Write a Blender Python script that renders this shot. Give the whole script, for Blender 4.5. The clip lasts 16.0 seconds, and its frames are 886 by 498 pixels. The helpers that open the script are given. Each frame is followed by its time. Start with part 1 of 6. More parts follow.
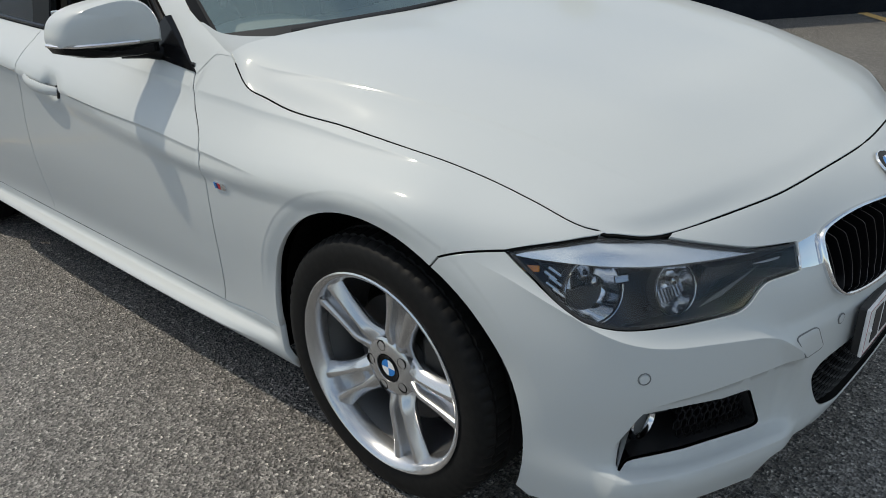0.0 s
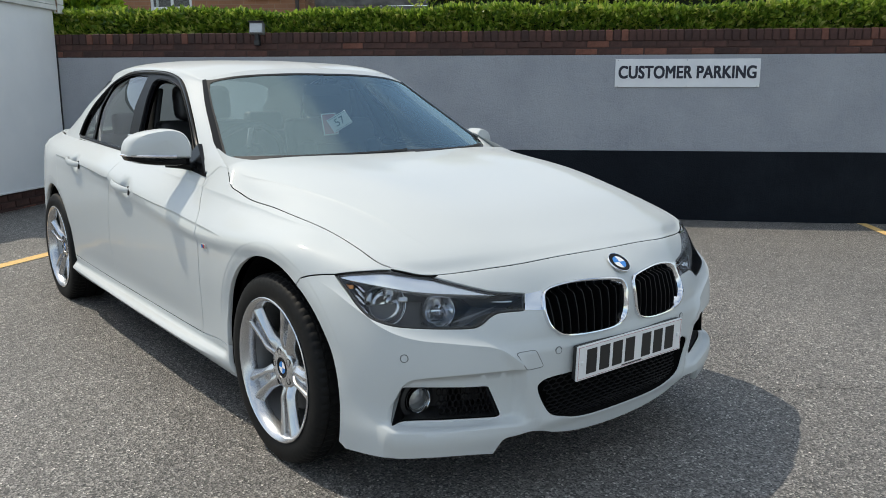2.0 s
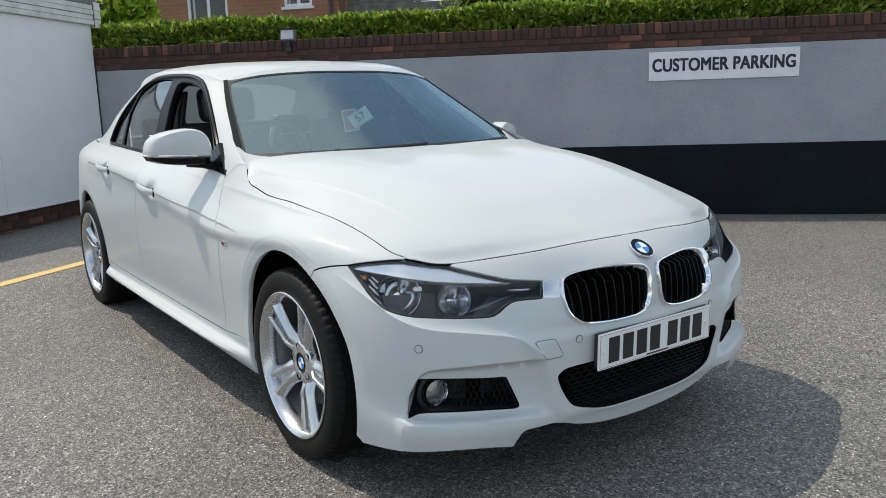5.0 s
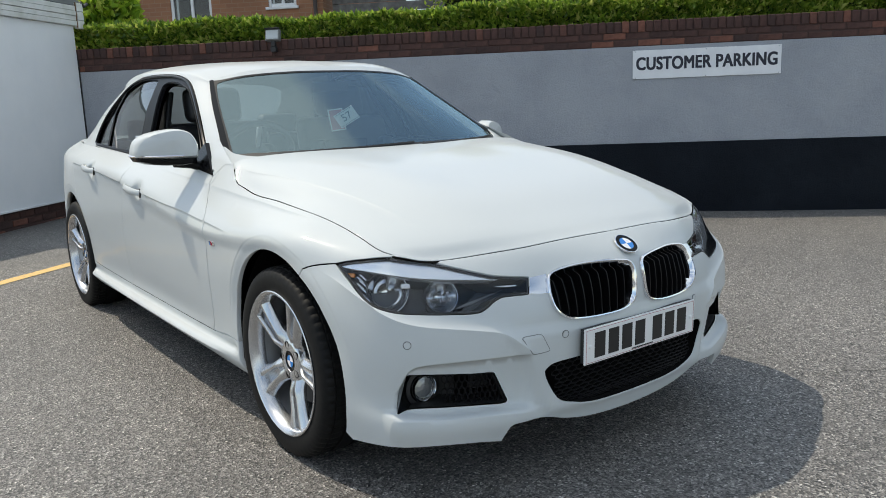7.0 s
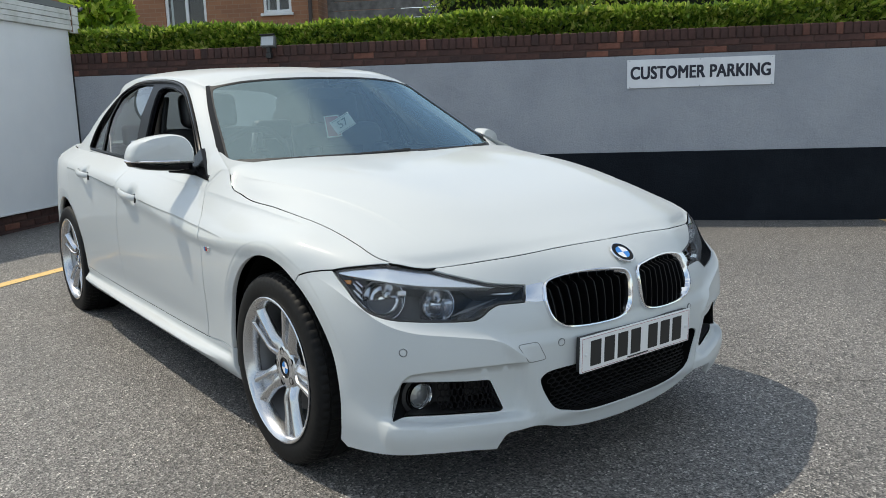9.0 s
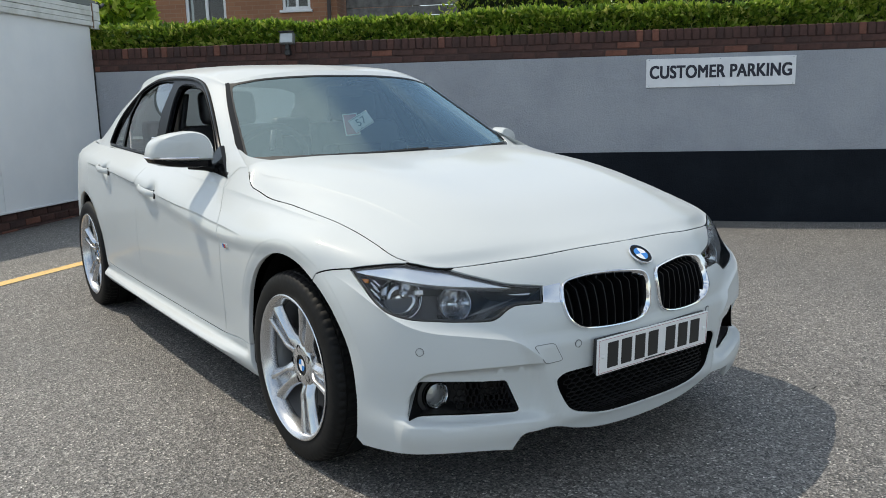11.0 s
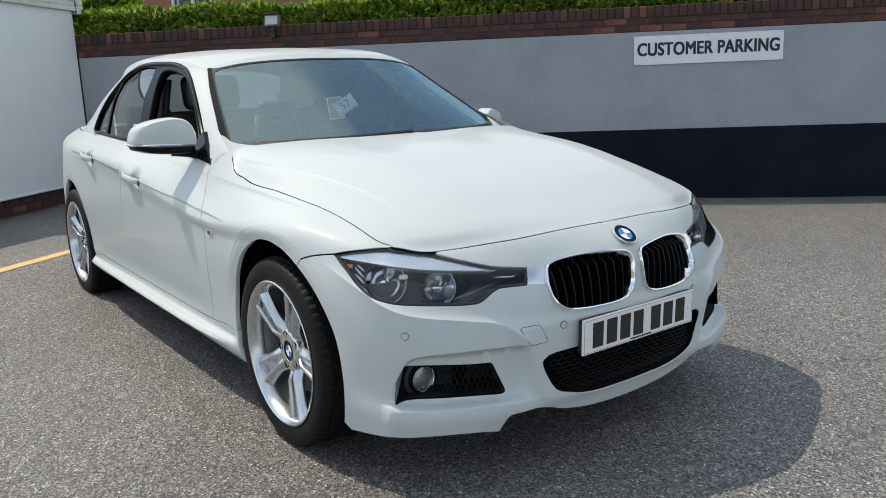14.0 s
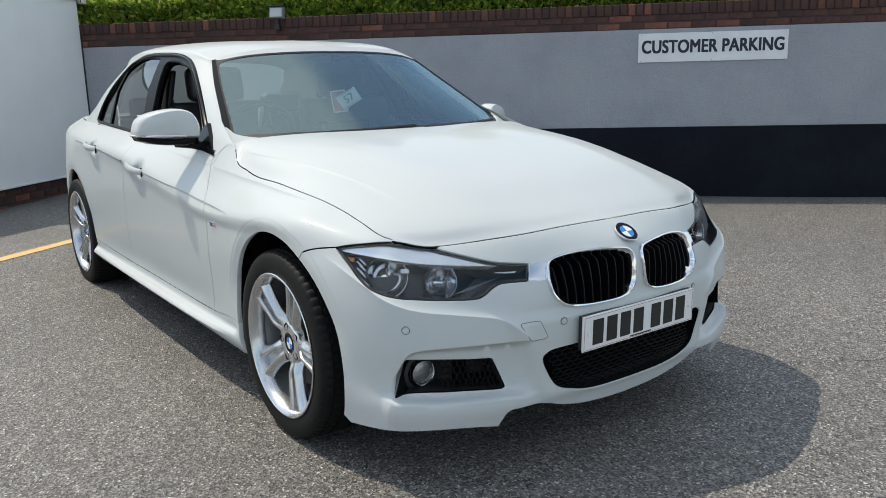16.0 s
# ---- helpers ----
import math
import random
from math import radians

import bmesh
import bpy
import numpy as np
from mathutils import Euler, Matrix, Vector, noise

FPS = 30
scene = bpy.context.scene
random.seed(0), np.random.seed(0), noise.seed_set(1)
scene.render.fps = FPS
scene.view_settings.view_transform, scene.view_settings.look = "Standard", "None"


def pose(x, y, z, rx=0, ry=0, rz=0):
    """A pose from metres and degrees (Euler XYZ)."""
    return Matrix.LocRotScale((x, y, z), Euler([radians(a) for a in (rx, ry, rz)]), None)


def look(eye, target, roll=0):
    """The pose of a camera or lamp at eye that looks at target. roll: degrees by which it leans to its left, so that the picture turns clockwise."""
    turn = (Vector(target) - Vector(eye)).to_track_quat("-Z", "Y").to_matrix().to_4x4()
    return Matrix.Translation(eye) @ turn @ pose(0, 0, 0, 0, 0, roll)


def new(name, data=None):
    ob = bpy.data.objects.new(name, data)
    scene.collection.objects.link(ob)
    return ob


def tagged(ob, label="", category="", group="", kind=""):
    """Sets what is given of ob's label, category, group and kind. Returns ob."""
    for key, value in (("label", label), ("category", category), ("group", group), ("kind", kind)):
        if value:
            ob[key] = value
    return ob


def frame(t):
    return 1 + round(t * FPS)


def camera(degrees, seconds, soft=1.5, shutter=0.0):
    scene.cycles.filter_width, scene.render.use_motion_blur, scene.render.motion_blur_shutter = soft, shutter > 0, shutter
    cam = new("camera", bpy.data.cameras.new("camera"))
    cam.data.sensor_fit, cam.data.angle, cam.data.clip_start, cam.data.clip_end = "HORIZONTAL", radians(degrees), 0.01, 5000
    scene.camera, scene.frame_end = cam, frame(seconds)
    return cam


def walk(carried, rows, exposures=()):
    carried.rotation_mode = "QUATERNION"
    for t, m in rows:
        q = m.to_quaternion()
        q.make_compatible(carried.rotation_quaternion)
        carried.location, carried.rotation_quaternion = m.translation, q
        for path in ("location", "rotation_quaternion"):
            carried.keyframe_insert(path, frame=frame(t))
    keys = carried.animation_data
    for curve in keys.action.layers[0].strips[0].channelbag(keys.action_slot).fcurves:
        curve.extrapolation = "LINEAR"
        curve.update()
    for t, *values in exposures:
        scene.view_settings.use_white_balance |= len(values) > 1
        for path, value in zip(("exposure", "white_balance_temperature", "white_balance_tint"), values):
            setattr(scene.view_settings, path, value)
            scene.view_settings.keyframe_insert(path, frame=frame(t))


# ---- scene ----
import functools
from mathutils.geometry import delaunay_2d_cdt

cam = camera(57.9, 16.0, soft=0.9)
PATH = [
    (0, (-1.816, -1.174, 1.319), (-0.526, 0.101, 0.476), -4.0),
    (0.5, (-1.863, -1.595, 1.287), (-0.641, -0.189, 0.559), -3.6),
    (1, (-1.994, -1.879, 1.287), (-0.69, -0.471, 0.724), -1.5),
    (1.5, (-2.009, -2.182, 1.267), (-0.761, -0.679, 0.838), -0.3),
    (2, (-2.013, -2.358, 1.234), (-0.79, -0.823, 0.853), 0.0),
    (2.5, (-1.991, -2.373, 1.193), (-0.746, -0.856, 0.807), -0.0),
    (3, (-1.913, -2.352, 1.16), (-0.7, -0.81, 0.773), -0.1),
    (3.5, (-1.911, -2.344, 1.17), (-0.738, -0.764, 0.814), -0.9),
    (4, (-1.912, -2.355, 1.173), (-0.758, -0.757, 0.834), -1.6),
    (6.5, (-1.936, -2.391, 1.164), (-0.8, -0.795, 0.763), -1.8),
    (7, (-1.937, -2.395, 1.169), (-0.771, -0.812, 0.803), -2.2),
    (7.5, (-1.932, -2.392, 1.172), (-0.746, -0.82, 0.824), -2.4),
    (8, (-1.939, -2.39, 1.169), (-0.751, -0.819, 0.822), -2.1),
    (10.5, (-1.948, -2.385, 1.169), (-0.78, -0.8, 0.817), -1.1),
    (11, (-1.949, -2.383, 1.176), (-0.798, -0.786, 0.822), -1.3),
    (11.5, (-1.942, -2.375, 1.179), (-0.798, -0.773, 0.826), -2.1),
    (12, (-1.933, -2.382, 1.176), (-0.787, -0.783, 0.811), -2.6),
    (12.5, (-1.928, -2.393, 1.178), (-0.769, -0.807, 0.803), -2.8),
    (13, (-1.927, -2.403, 1.176), (-0.761, -0.823, 0.798), -2.1),
    (13.5, (-1.926, -2.4, 1.18), (-0.767, -0.817, 0.792), -1.9),
    (14, (-1.925, -2.394, 1.183), (-0.766, -0.814, 0.781), -2.2),
    (14.5, (-1.928, -2.389, 1.186), (-0.77, -0.812, 0.771), -2.1),
    (15, (-1.93, -2.39, 1.186), (-0.785, -0.806, 0.763), -1.9),
    (15.5, (-1.93, -2.398, 1.186), (-0.785, -0.815, 0.762), -1.7),
    (16, (-1.93, -2.398, 1.185), (-0.775, -0.818, 0.77), -1.4),
]
EXPOSURES = [(0.0, 0.28, 7080, 6), (0.5, 0.46, 7080, 6), (1.0, 0.56, 7080, 6), (1.5, 0.66, 7080, 6), (2.0, 0.70, 7080, 6), (3.0, 0.76, 7080, 6), (16.0, 0.76, 7080, 6)]
walk(cam, [(t, look(eye, target, roll)) for t, eye, target, roll in PATH], EXPOSURES)

# ---- world and light ----
SUN = Vector((-0.28, 0.62, 1.0)).normalized()      # towards the sun
world = bpy.data.worlds.new("sky")
scene.world = world
world.use_nodes = True
wn = world.node_tree.nodes
sky = wn.new("ShaderNodeTexSky")
sky.sky_type, sky.sun_disc = "NISHITA", False
sky.sun_elevation = math.asin(SUN.z)
sky.sun_rotation = math.atan2(SUN.x, SUN.y)
wn["Background"].inputs[1].default_value = 0.122
wt = world.node_tree
wc, wmap, wno, wra, wmx = (wn.new("ShaderNode" + k) for k in ("TexCoord", "Mapping", "TexNoise", "ValToRGB", "Mix"))
wmap.inputs["Scale"].default_value, wmap.inputs["Location"].default_value = (1.0, 1.0, 2.2), (1.7, 0.4, 0.0)
wno.inputs["Scale"].default_value, wno.inputs["Detail"].default_value, wno.inputs["Roughness"].default_value = 1.9, 4.0, 0.52
wra.color_ramp.elements[0].position, wra.color_ramp.elements[0].color = 0.39, (0, 0, 0, 1)
wra.color_ramp.elements[1].position, wra.color_ramp.elements[1].color = 0.60, (0.75, 0.75, 0.75, 1)
wmx.data_type = "RGBA"
wmx.inputs[7].default_value = (4.95, 5.5, 6.2, 1)      # thin white cloud
wt.links.new(wc.outputs["Generated"], wmap.inputs["Vector"]), wt.links.new(wmap.outputs[0], wno.inputs["Vector"])
wt.links.new(wno.outputs[0], wra.inputs[0]), wt.links.new(wra.outputs[0], wmx.inputs[0])
wt.links.new(sky.outputs[0], wmx.inputs[6]), wt.links.new(wmx.outputs[2], wn["Background"].inputs[0])
sun = new("sun", bpy.data.lights.new("sun", "SUN"))
sun.data.energy, sun.data.angle, sun.data.color = 1.82, radians(0.53), (1.0, 0.94, 0.85)
sun.matrix_world = look(SUN * 20, (0, 0, 0))


# ---- materials ----
def mat(name, color, rough=0.5, metal=0.0, **extra):
    m = bpy.data.materials.new(name)
    m.use_nodes = True
    b = m.node_tree.nodes["Principled BSDF"]
    b.inputs["Base Color"].default_value = (*color, 1)
    b.inputs["Roughness"].default_value = rough
    b.inputs["Metallic"].default_value = metal
    for key, value in extra.items():
        b.inputs[key.replace("_", " ")].default_value = value
    return m


def bsdf(m):
    return m.node_tree.nodes["Principled BSDF"]


def noise_node(m, scale, detail=4.0, rough=0.55, obj=True):
    nt = m.node_tree
    co = nt.nodes.new("ShaderNodeTexCoord")
    n = nt.nodes.new("ShaderNodeTexNoise")
    n.inputs["Scale"].default_value, n.inputs["Detail"].default_value, n.inputs["Roughness"].default_value = scale, detail, rough
    nt.links.new(co.outputs["Object"], n.inputs["Vector"])
    return n


def ramp_node(m, fac, stops):
    nt = m.node_tree
    r = nt.nodes.new("ShaderNodeValToRGB")
    while len(r.color_ramp.elements) < len(stops):
        r.color_ramp.elements.new(0.5)
    for e, (p, c) in zip(r.color_ramp.elements, stops):
        e.position, e.color = p, (*c, 1) if len(c) == 3 else c
    nt.links.new(fac, r.inputs[0])
    return r


def mix_node(m, a, b, fac, mode="MIX"):
    nt = m.node_tree
    x = nt.nodes.new("ShaderNodeMix")
    x.data_type, x.blend_type = "RGBA", mode
    for sock, v in ((x.inputs[0], fac), (x.inputs[6], a), (x.inputs[7], b)):
        if hasattr(v, "is_linked"):
            nt.links.new(v, sock)
        elif isinstance(v, tuple):
            sock.default_value = (*v, 1)
        else:
            sock.default_value = v
    return x.outputs[2]


def bump_node(m, height, strength, distance):
    nt = m.node_tree
    b = nt.nodes.new("ShaderNodeBump")
    b.inputs["Strength"].default_value, b.inputs["Distance"].default_value = strength, distance
    nt.links.new(height, b.inputs["Height"])
    nt.links.new(b.outputs[0], bsdf(m).inputs["Normal"])
    return b


def set_color(m, out):
    m.node_tree.links.new(out, bsdf(m).inputs["Base Color"])


paint = mat("white_paint", (0.55, 0.575, 0.58), 0.5, 0.0, Specular_IOR_Level=0.14, Coat_Weight=0.5, Coat_Roughness=0.085, Coat_IOR=1.45)
bump_node(paint, noise_node(paint, 900, 2).outputs[0], 0.02, 0.001)
black_gloss = mat("black_gloss", (0.008, 0.008, 0.009), 0.16, Specular_IOR_Level=0.12)
trim_black = mat("trim_black", (0.006, 0.006, 0.0065), 0.34, Specular_IOR_Level=0.08)
black_plastic = mat("black_plastic", (0.018, 0.018, 0.019), 0.5)
bump_node(black_plastic, noise_node(black_plastic, 1200, 2).outputs[0], 0.15, 0.001)
# near-black for hidden parts; also stands in for shade in gaps and openings
dark_void = mat("void_black", (0.006, 0.006, 0.006), 0.9, Specular_IOR_Level=0.05)
chrome = mat("chrome", (0.78, 0.79, 0.81), 0.07, 1.0)
satin = mat("satin_silver", (0.82, 0.83, 0.85), 0.24, 1.0)
brow_silver = mat("brow_silver", (0.93, 0.94, 0.95), 0.22, 0.85)
smoked = mat("smoked_chrome", (0.50, 0.51, 0.53), 0.10, 1.0)
bowl_bright = mat("bowl_bright", (0.74, 0.75, 0.77), 0.09, 1.0)
blade_black = mat("blade_black", (0.005, 0.005, 0.006), 0.38, Specular_IOR_Level=0.22)
grey_bezel = mat("charcoal_bezel", (0.045, 0.046, 0.050), 0.26)
alloy = mat("silver_alloy", (0.58, 0.585, 0.60), 0.25, 0.9, Coat_Weight=0.5, Coat_Roughness=0.1)
# darker, duller alloy than the spokes and lip
barrel_dull = mat("barrel_dull", (0.36, 0.365, 0.375), 0.32, 0.85)
rubber = mat("tyre_rubber", (0.014, 0.014, 0.015), 0.62, Specular_IOR_Level=0.2)
rb = noise_node(rubber, 60, 5)
set_color(rubber, ramp_node(rubber, rb.outputs[0], ((0.3, (0.004, 0.004, 0.0045)), (0.75, (0.010, 0.010, 0.0098)))).outputs[0])
bump_node(rubber, rb.outputs[0], 0.1, 0.002)
brake_metal = mat("brake_iron", (0.07, 0.068, 0.066), 0.5, 0.7)
leather = mat("black_leather", (0.022, 0.023, 0.025), 0.45)
bump_node(leather, noise_node(leather, 300, 3).outputs[0], 0.2, 0.002)
# paler than the dark plastic itself: sunlight on the dash put into the colour
dash_grey = mat("dash_plastic", (0.30, 0.315, 0.315), 0.5)
bump_node(dash_grey, noise_node(dash_grey, 500, 2).outputs[0], 0.2, 0.001)
headcloth = mat("headlining_cloth", (0.035, 0.035, 0.037), 0.9)
plate_white = mat("plate_white", (0.80, 0.80, 0.80), 0.35)
plate_ink = mat("plate_black", (0.012, 0.012, 0.013), 0.4)
plate_line = mat("plate_border", (0.45, 0.20, 0.22), 0.4)
blue_enamel = mat("blue_enamel", (0.03, 0.22, 0.62), 0.12)
white_enamel = mat("white_enamel", (0.82, 0.83, 0.85), 0.12)
navy = mat("navy_enamel", (0.02, 0.03, 0.16), 0.2)
red_enamel = mat("red_enamel", (0.55, 0.03, 0.05), 0.2)
amber = mat("amber_reflector", (0.75, 0.28, 0.05), 0.2)
card_paper = mat("card_paper", (0.74, 0.80, 0.78), 0.6)
card_red = mat("card_red", (0.42, 0.20, 0.20), 0.6)
card_ink = mat("card_ink", (0.08, 0.16, 0.17), 0.6)
groove = mat("panel_gap", (0.16, 0.165, 0.17), 0.6)


def pane(name, tint, rough=0.0, ior=1.5, haze=0.0, sheen=(1, 1, 1)):
    """Thin glass: clear with a mirror gloss."""
    m = bpy.data.materials.new(name)
    m.use_nodes = True
    nt = m.node_tree
    nt.nodes.remove(nt.nodes["Principled BSDF"])
    tr, gl, mx, fr = (nt.nodes.new("ShaderNode" + k) for k in ("BsdfTransparent", "BsdfGlossy", "MixShader", "Fresnel"))
    tr.inputs[0].default_value = (*tint, 1)
    gl.inputs["Roughness"].default_value = rough
    gl.inputs[0].default_value = (*sheen, 1)
    fr.inputs[0].default_value = ior
    # even blue-green diffuse veil, stands in for the pale sky reflection on the glass
    if haze:
        df, m2 = nt.nodes.new("ShaderNodeBsdfDiffuse"), nt.nodes.new("ShaderNodeMixShader")
        df.inputs[0].default_value = (0.36, 0.56, 0.60, 1)
        m2.inputs[0].default_value = haze
        nt.links.new(tr.outputs[0], m2.inputs[1]), nt.links.new(df.outputs[0], m2.inputs[2])
        tr = m2
    for a, b in ((fr.outputs[0], mx.inputs[0]), (tr.outputs[0], mx.inputs[1]), (gl.outputs[0], mx.inputs[2]), (mx.outputs[0], nt.nodes["Material Output"].inputs[0])):
        nt.links.new(a, b)
    return m


screen_glass = pane("screen_glass", (0.78, 0.88, 0.87), 0.0, 2.5, 0.05, (0.76, 0.96, 1.0))
tint_glass = pane("tinted_glass", (0.48, 0.53, 0.51), 0.0, 1.6)
lamp_glass = pane("lamp_glass", (0.93, 0.94, 0.95), 0.0, 1.5)
mesh_black = mat("mesh_black", (0.008, 0.008, 0.009), 0.42, Specular_IOR_Level=0.25)
mirror_glass = mat("mirror_glass", (0.85, 0.87, 0.88), 0.01, 1.0)
clear_bulb = mat("clear_bulb", (0.85, 0.87, 0.9), 0.15, 0.6)

asphalt = mat("asphalt", (0.13, 0.125, 0.12), 0.5, Specular_IOR_Level=0.8)
wall_grey = mat("grey_render", (0.20, 0.225, 0.27), 0.85)
wall_black = mat("black_render", (0.016, 0.02, 0.028), 0.8, Specular_IOR_Level=0.15)
brick_red = mat("red_brick", (0.22, 0.075, 0.05), 0.85)
cladding = mat("white_cladding", (0.62, 0.64, 0.66), 0.6)
white_board = mat("white_board", (0.78, 0.79, 0.81), 0.45)
black_letter = mat("black_lettering", (0.012, 0.014, 0.03), 0.5)
leaf_green = mat("hedge_leaf", (0.07, 0.14, 0.025), 0.4)
yellow_paint = mat("yellow_paint", (0.72, 0.42, 0.06), 0.7)


# ---- mesh helpers ----
def mesh_object(name, verts, faces, material, parent=None, label="", smooth=True, normals=None):
    me = bpy.data.meshes.new(name)
    me.from_pydata([tuple(map(float, v)) for v in verts], [], [tuple(map(int, q)) for q in faces])
    me.update()
    me.polygons.foreach_set("use_smooth", [smooth] * len(me.polygons))
    if normals is not None:
        me.normals_split_custom_set_from_vertices([tuple(map(float, n)) for n in normals])
    me.materials.append(material)
    ob = new(name, me)
    if parent is not None:
        ob.parent = parent
    if label:
        ob["label"] = label
    return ob


def part(name, bm, material, parent=None, label="", smooth=False, bevel=0.0, angle=40):
    """Links a bmesh as one mesh object under a thing or a part."""
    if bevel:
        es = [e for e in bm.edges if len(e.link_faces) == 2 and e.calc_face_angle(0) > radians(angle)]
        bmesh.ops.bevel(bm, geom=es, offset=bevel, segments=2, affect="EDGES", profile=0.5, clamp_overlap=True)
    me = bpy.data.meshes.new(name)
    bm.normal_update()
    bm.to_mesh(me)
    bm.free()
    if smooth:
        me.polygons.foreach_set("use_smooth", [True] * len(me.polygons))
        me.set_sharp_from_angle(angle=radians(38))
    me.materials.append(material)
    ob = new(name, me)
    if parent is not None:
        ob.parent = parent
    if label:
        ob["label"] = label
    return ob


def empty(name, m=None):
    ob = new(name)
    ob.empty_display_size = 0.1
    if m is not None:
        ob.matrix_world = m
    return ob


def box(x0, x1, y0, y1, z0, z1, m=None, bm=None):
    bm = bm or bmesh.new()
    mm = Matrix.LocRotScale(((x0 + x1) / 2, (y0 + y1) / 2, (z0 + z1) / 2), None, (x1 - x0, y1 - y0, z1 - z0))
    bmesh.ops.create_cube(bm, size=1, matrix=(m @ mm) if m is not None else mm)
    return bm


def lathe(profile, seg=48, axis="x", bm=None, closed=False):
    """Turns (radius, along) points round the axis."""
    bm = bm or bmesh.new()
    rings = []
    for r, h in profile:
        ring = []
        for k in range(seg):
            a = 2 * math.pi * k / seg
            c, s = r * math.cos(a), r * math.sin(a)
            ring.append(bm.verts.new((h, c, s) if axis == "x" else (c, s, h) if axis == "z" else (c, h, s)))
        rings.append(ring)
    pairs = list(zip(rings, rings[1:])) + ([(rings[-1], rings[0])] if closed else [])
    for a, b in pairs:
        for k in range(seg):
            bm.faces.new((a[k], a[(k + 1) % seg], b[(k + 1) % seg], b[k]))
    bmesh.ops.recalc_face_normals(bm, faces=bm.faces)
    return bm


def tube(points, radius, seg=8, bm=None, closed=False):
    """A round rod along the points."""
    bm = bm or bmesh.new()
    pts = [Vector(p) for p in points]
    n = len(pts)
    rings = []
    for i, p in enumerate(pts):
        a = pts[(i - 1) % n] if closed or i else pts[0]
        b = pts[(i + 1) % n] if closed or i < n - 1 else pts[-1]
        d = (b - a).normalized()
        u = d.cross(Vector((0.13, 0.21, 1)).normalized()).normalized()
        w = d.cross(u)
        rings.append([bm.verts.new(p + radius * (math.cos(2 * math.pi * k / seg) * u + math.sin(2 * math.pi * k / seg) * w)) for k in range(seg)])
    for i in range(n if closed else n - 1):
        a, b = rings[i], rings[(i + 1) % n]
        for k in range(seg):
            bm.faces.new((a[k], a[(k + 1) % seg], b[(k + 1) % seg], b[k]))
    if not closed:
        bm.faces.new(rings[0][::-1]), bm.faces.new(rings[-1])
    bmesh.ops.recalc_face_normals(bm, faces=bm.faces)
    return bm


# ---- car body surfaces ----
def cr(p0, p1, p2, p3, t):
    return 0.5 * (2 * p1 + (p2 - p0) * t + (2 * p0 - 5 * p1 + 4 * p2 - p3) * t * t + (3 * p1 - p0 - 3 * p2 + p3) * t ** 3)


class Patch:
    """A smooth surface through a small net of points: rows (v) of stations (u). mirror: the first station lies on the middle plane."""
    coarse = None

    def __init__(self, rows, mirror=False):
        p = np.array(rows, float)
        first = p[:, 1] * (-1, 1, 1) if mirror else 2 * p[:, 0] - p[:, 1]
        p = np.concatenate([first[:, None], p, (2 * p[:, -1] - p[:, -2])[:, None]], 1)
        p = np.concatenate([(2 * p[0] - p[1])[None], p, (2 * p[-1] - p[-2])[None]], 0)
        self.p, self.nv, self.nu = p, p.shape[0] - 2, p.shape[1] - 2

    def at(self, u, v):
        u, v = np.asarray(u, float), np.asarray(v, float)
        i = np.clip(np.floor(u).astype(int), 0, self.nu - 2)
        j = np.clip(np.floor(v).astype(int), 0, self.nv - 2)
        a, b = (u - i)[..., None], (v - j)[..., None]
        rows = [cr(*(self.p[j + m, i + k] for k in range(4)), a) for m in range(4)]
        return cr(*rows, b)

    def normal(self, u, v, e=1e-3):
        du = self.at(np.asarray(u) + e, v) - self.at(np.asarray(u) - e, v)
        dv = self.at(u, np.asarray(v) + e) - self.at(u, np.asarray(v) - e)
        n = np.cross(du, dv)
        return n / (np.linalg.norm(n, axis=-1, keepdims=True) + 1e-12)

    def find(self, axis, a, z, guess=None):
        """The (u, v) at which the coordinate axis (0: x, 1: y) and the height have these values."""
        if guess is None:
            if self.coarse is None:
                gu, gv = np.meshgrid(np.linspace(0, self.nu - 1, 120), np.linspace(0, self.nv - 1, 60))
                self.coarse = gu, gv, self.at(gu, gv)
            gu, gv, q = self.coarse
            d = (q[..., axis] - a) ** 2 + (q[..., 2] - z) ** 2
            if axis == 0:
                d = d + np.where(q[..., 1] > 0.2, 9.0, 0.0)
            else:
                d = d + np.where(q[..., 0] < 0.3, 9.0, 0.0)
            k = np.unravel_index(np.argmin(d), d.shape)
            guess = (gu[k], gv[k])
        w = np.array(guess, float)
        for _ in range(12):
            q = self.at(*w)
            r = np.array([q[axis] - a, q[2] - z])
            e = 1e-4
            ju = (self.at(w[0] + e, w[1]) - q) / e
            jv = (self.at(w[0], w[1] + e) - q) / e
            J = np.array([[ju[axis], jv[axis]], [ju[2], jv[2]]])
            step = np.linalg.lstsq(J, r, rcond=1e-3)[0]
            w = w - np.clip(step, -0.3, 0.3)
            if np.abs(r).max() < 1e-6:
                break
        return float(w[0]), float(w[1])


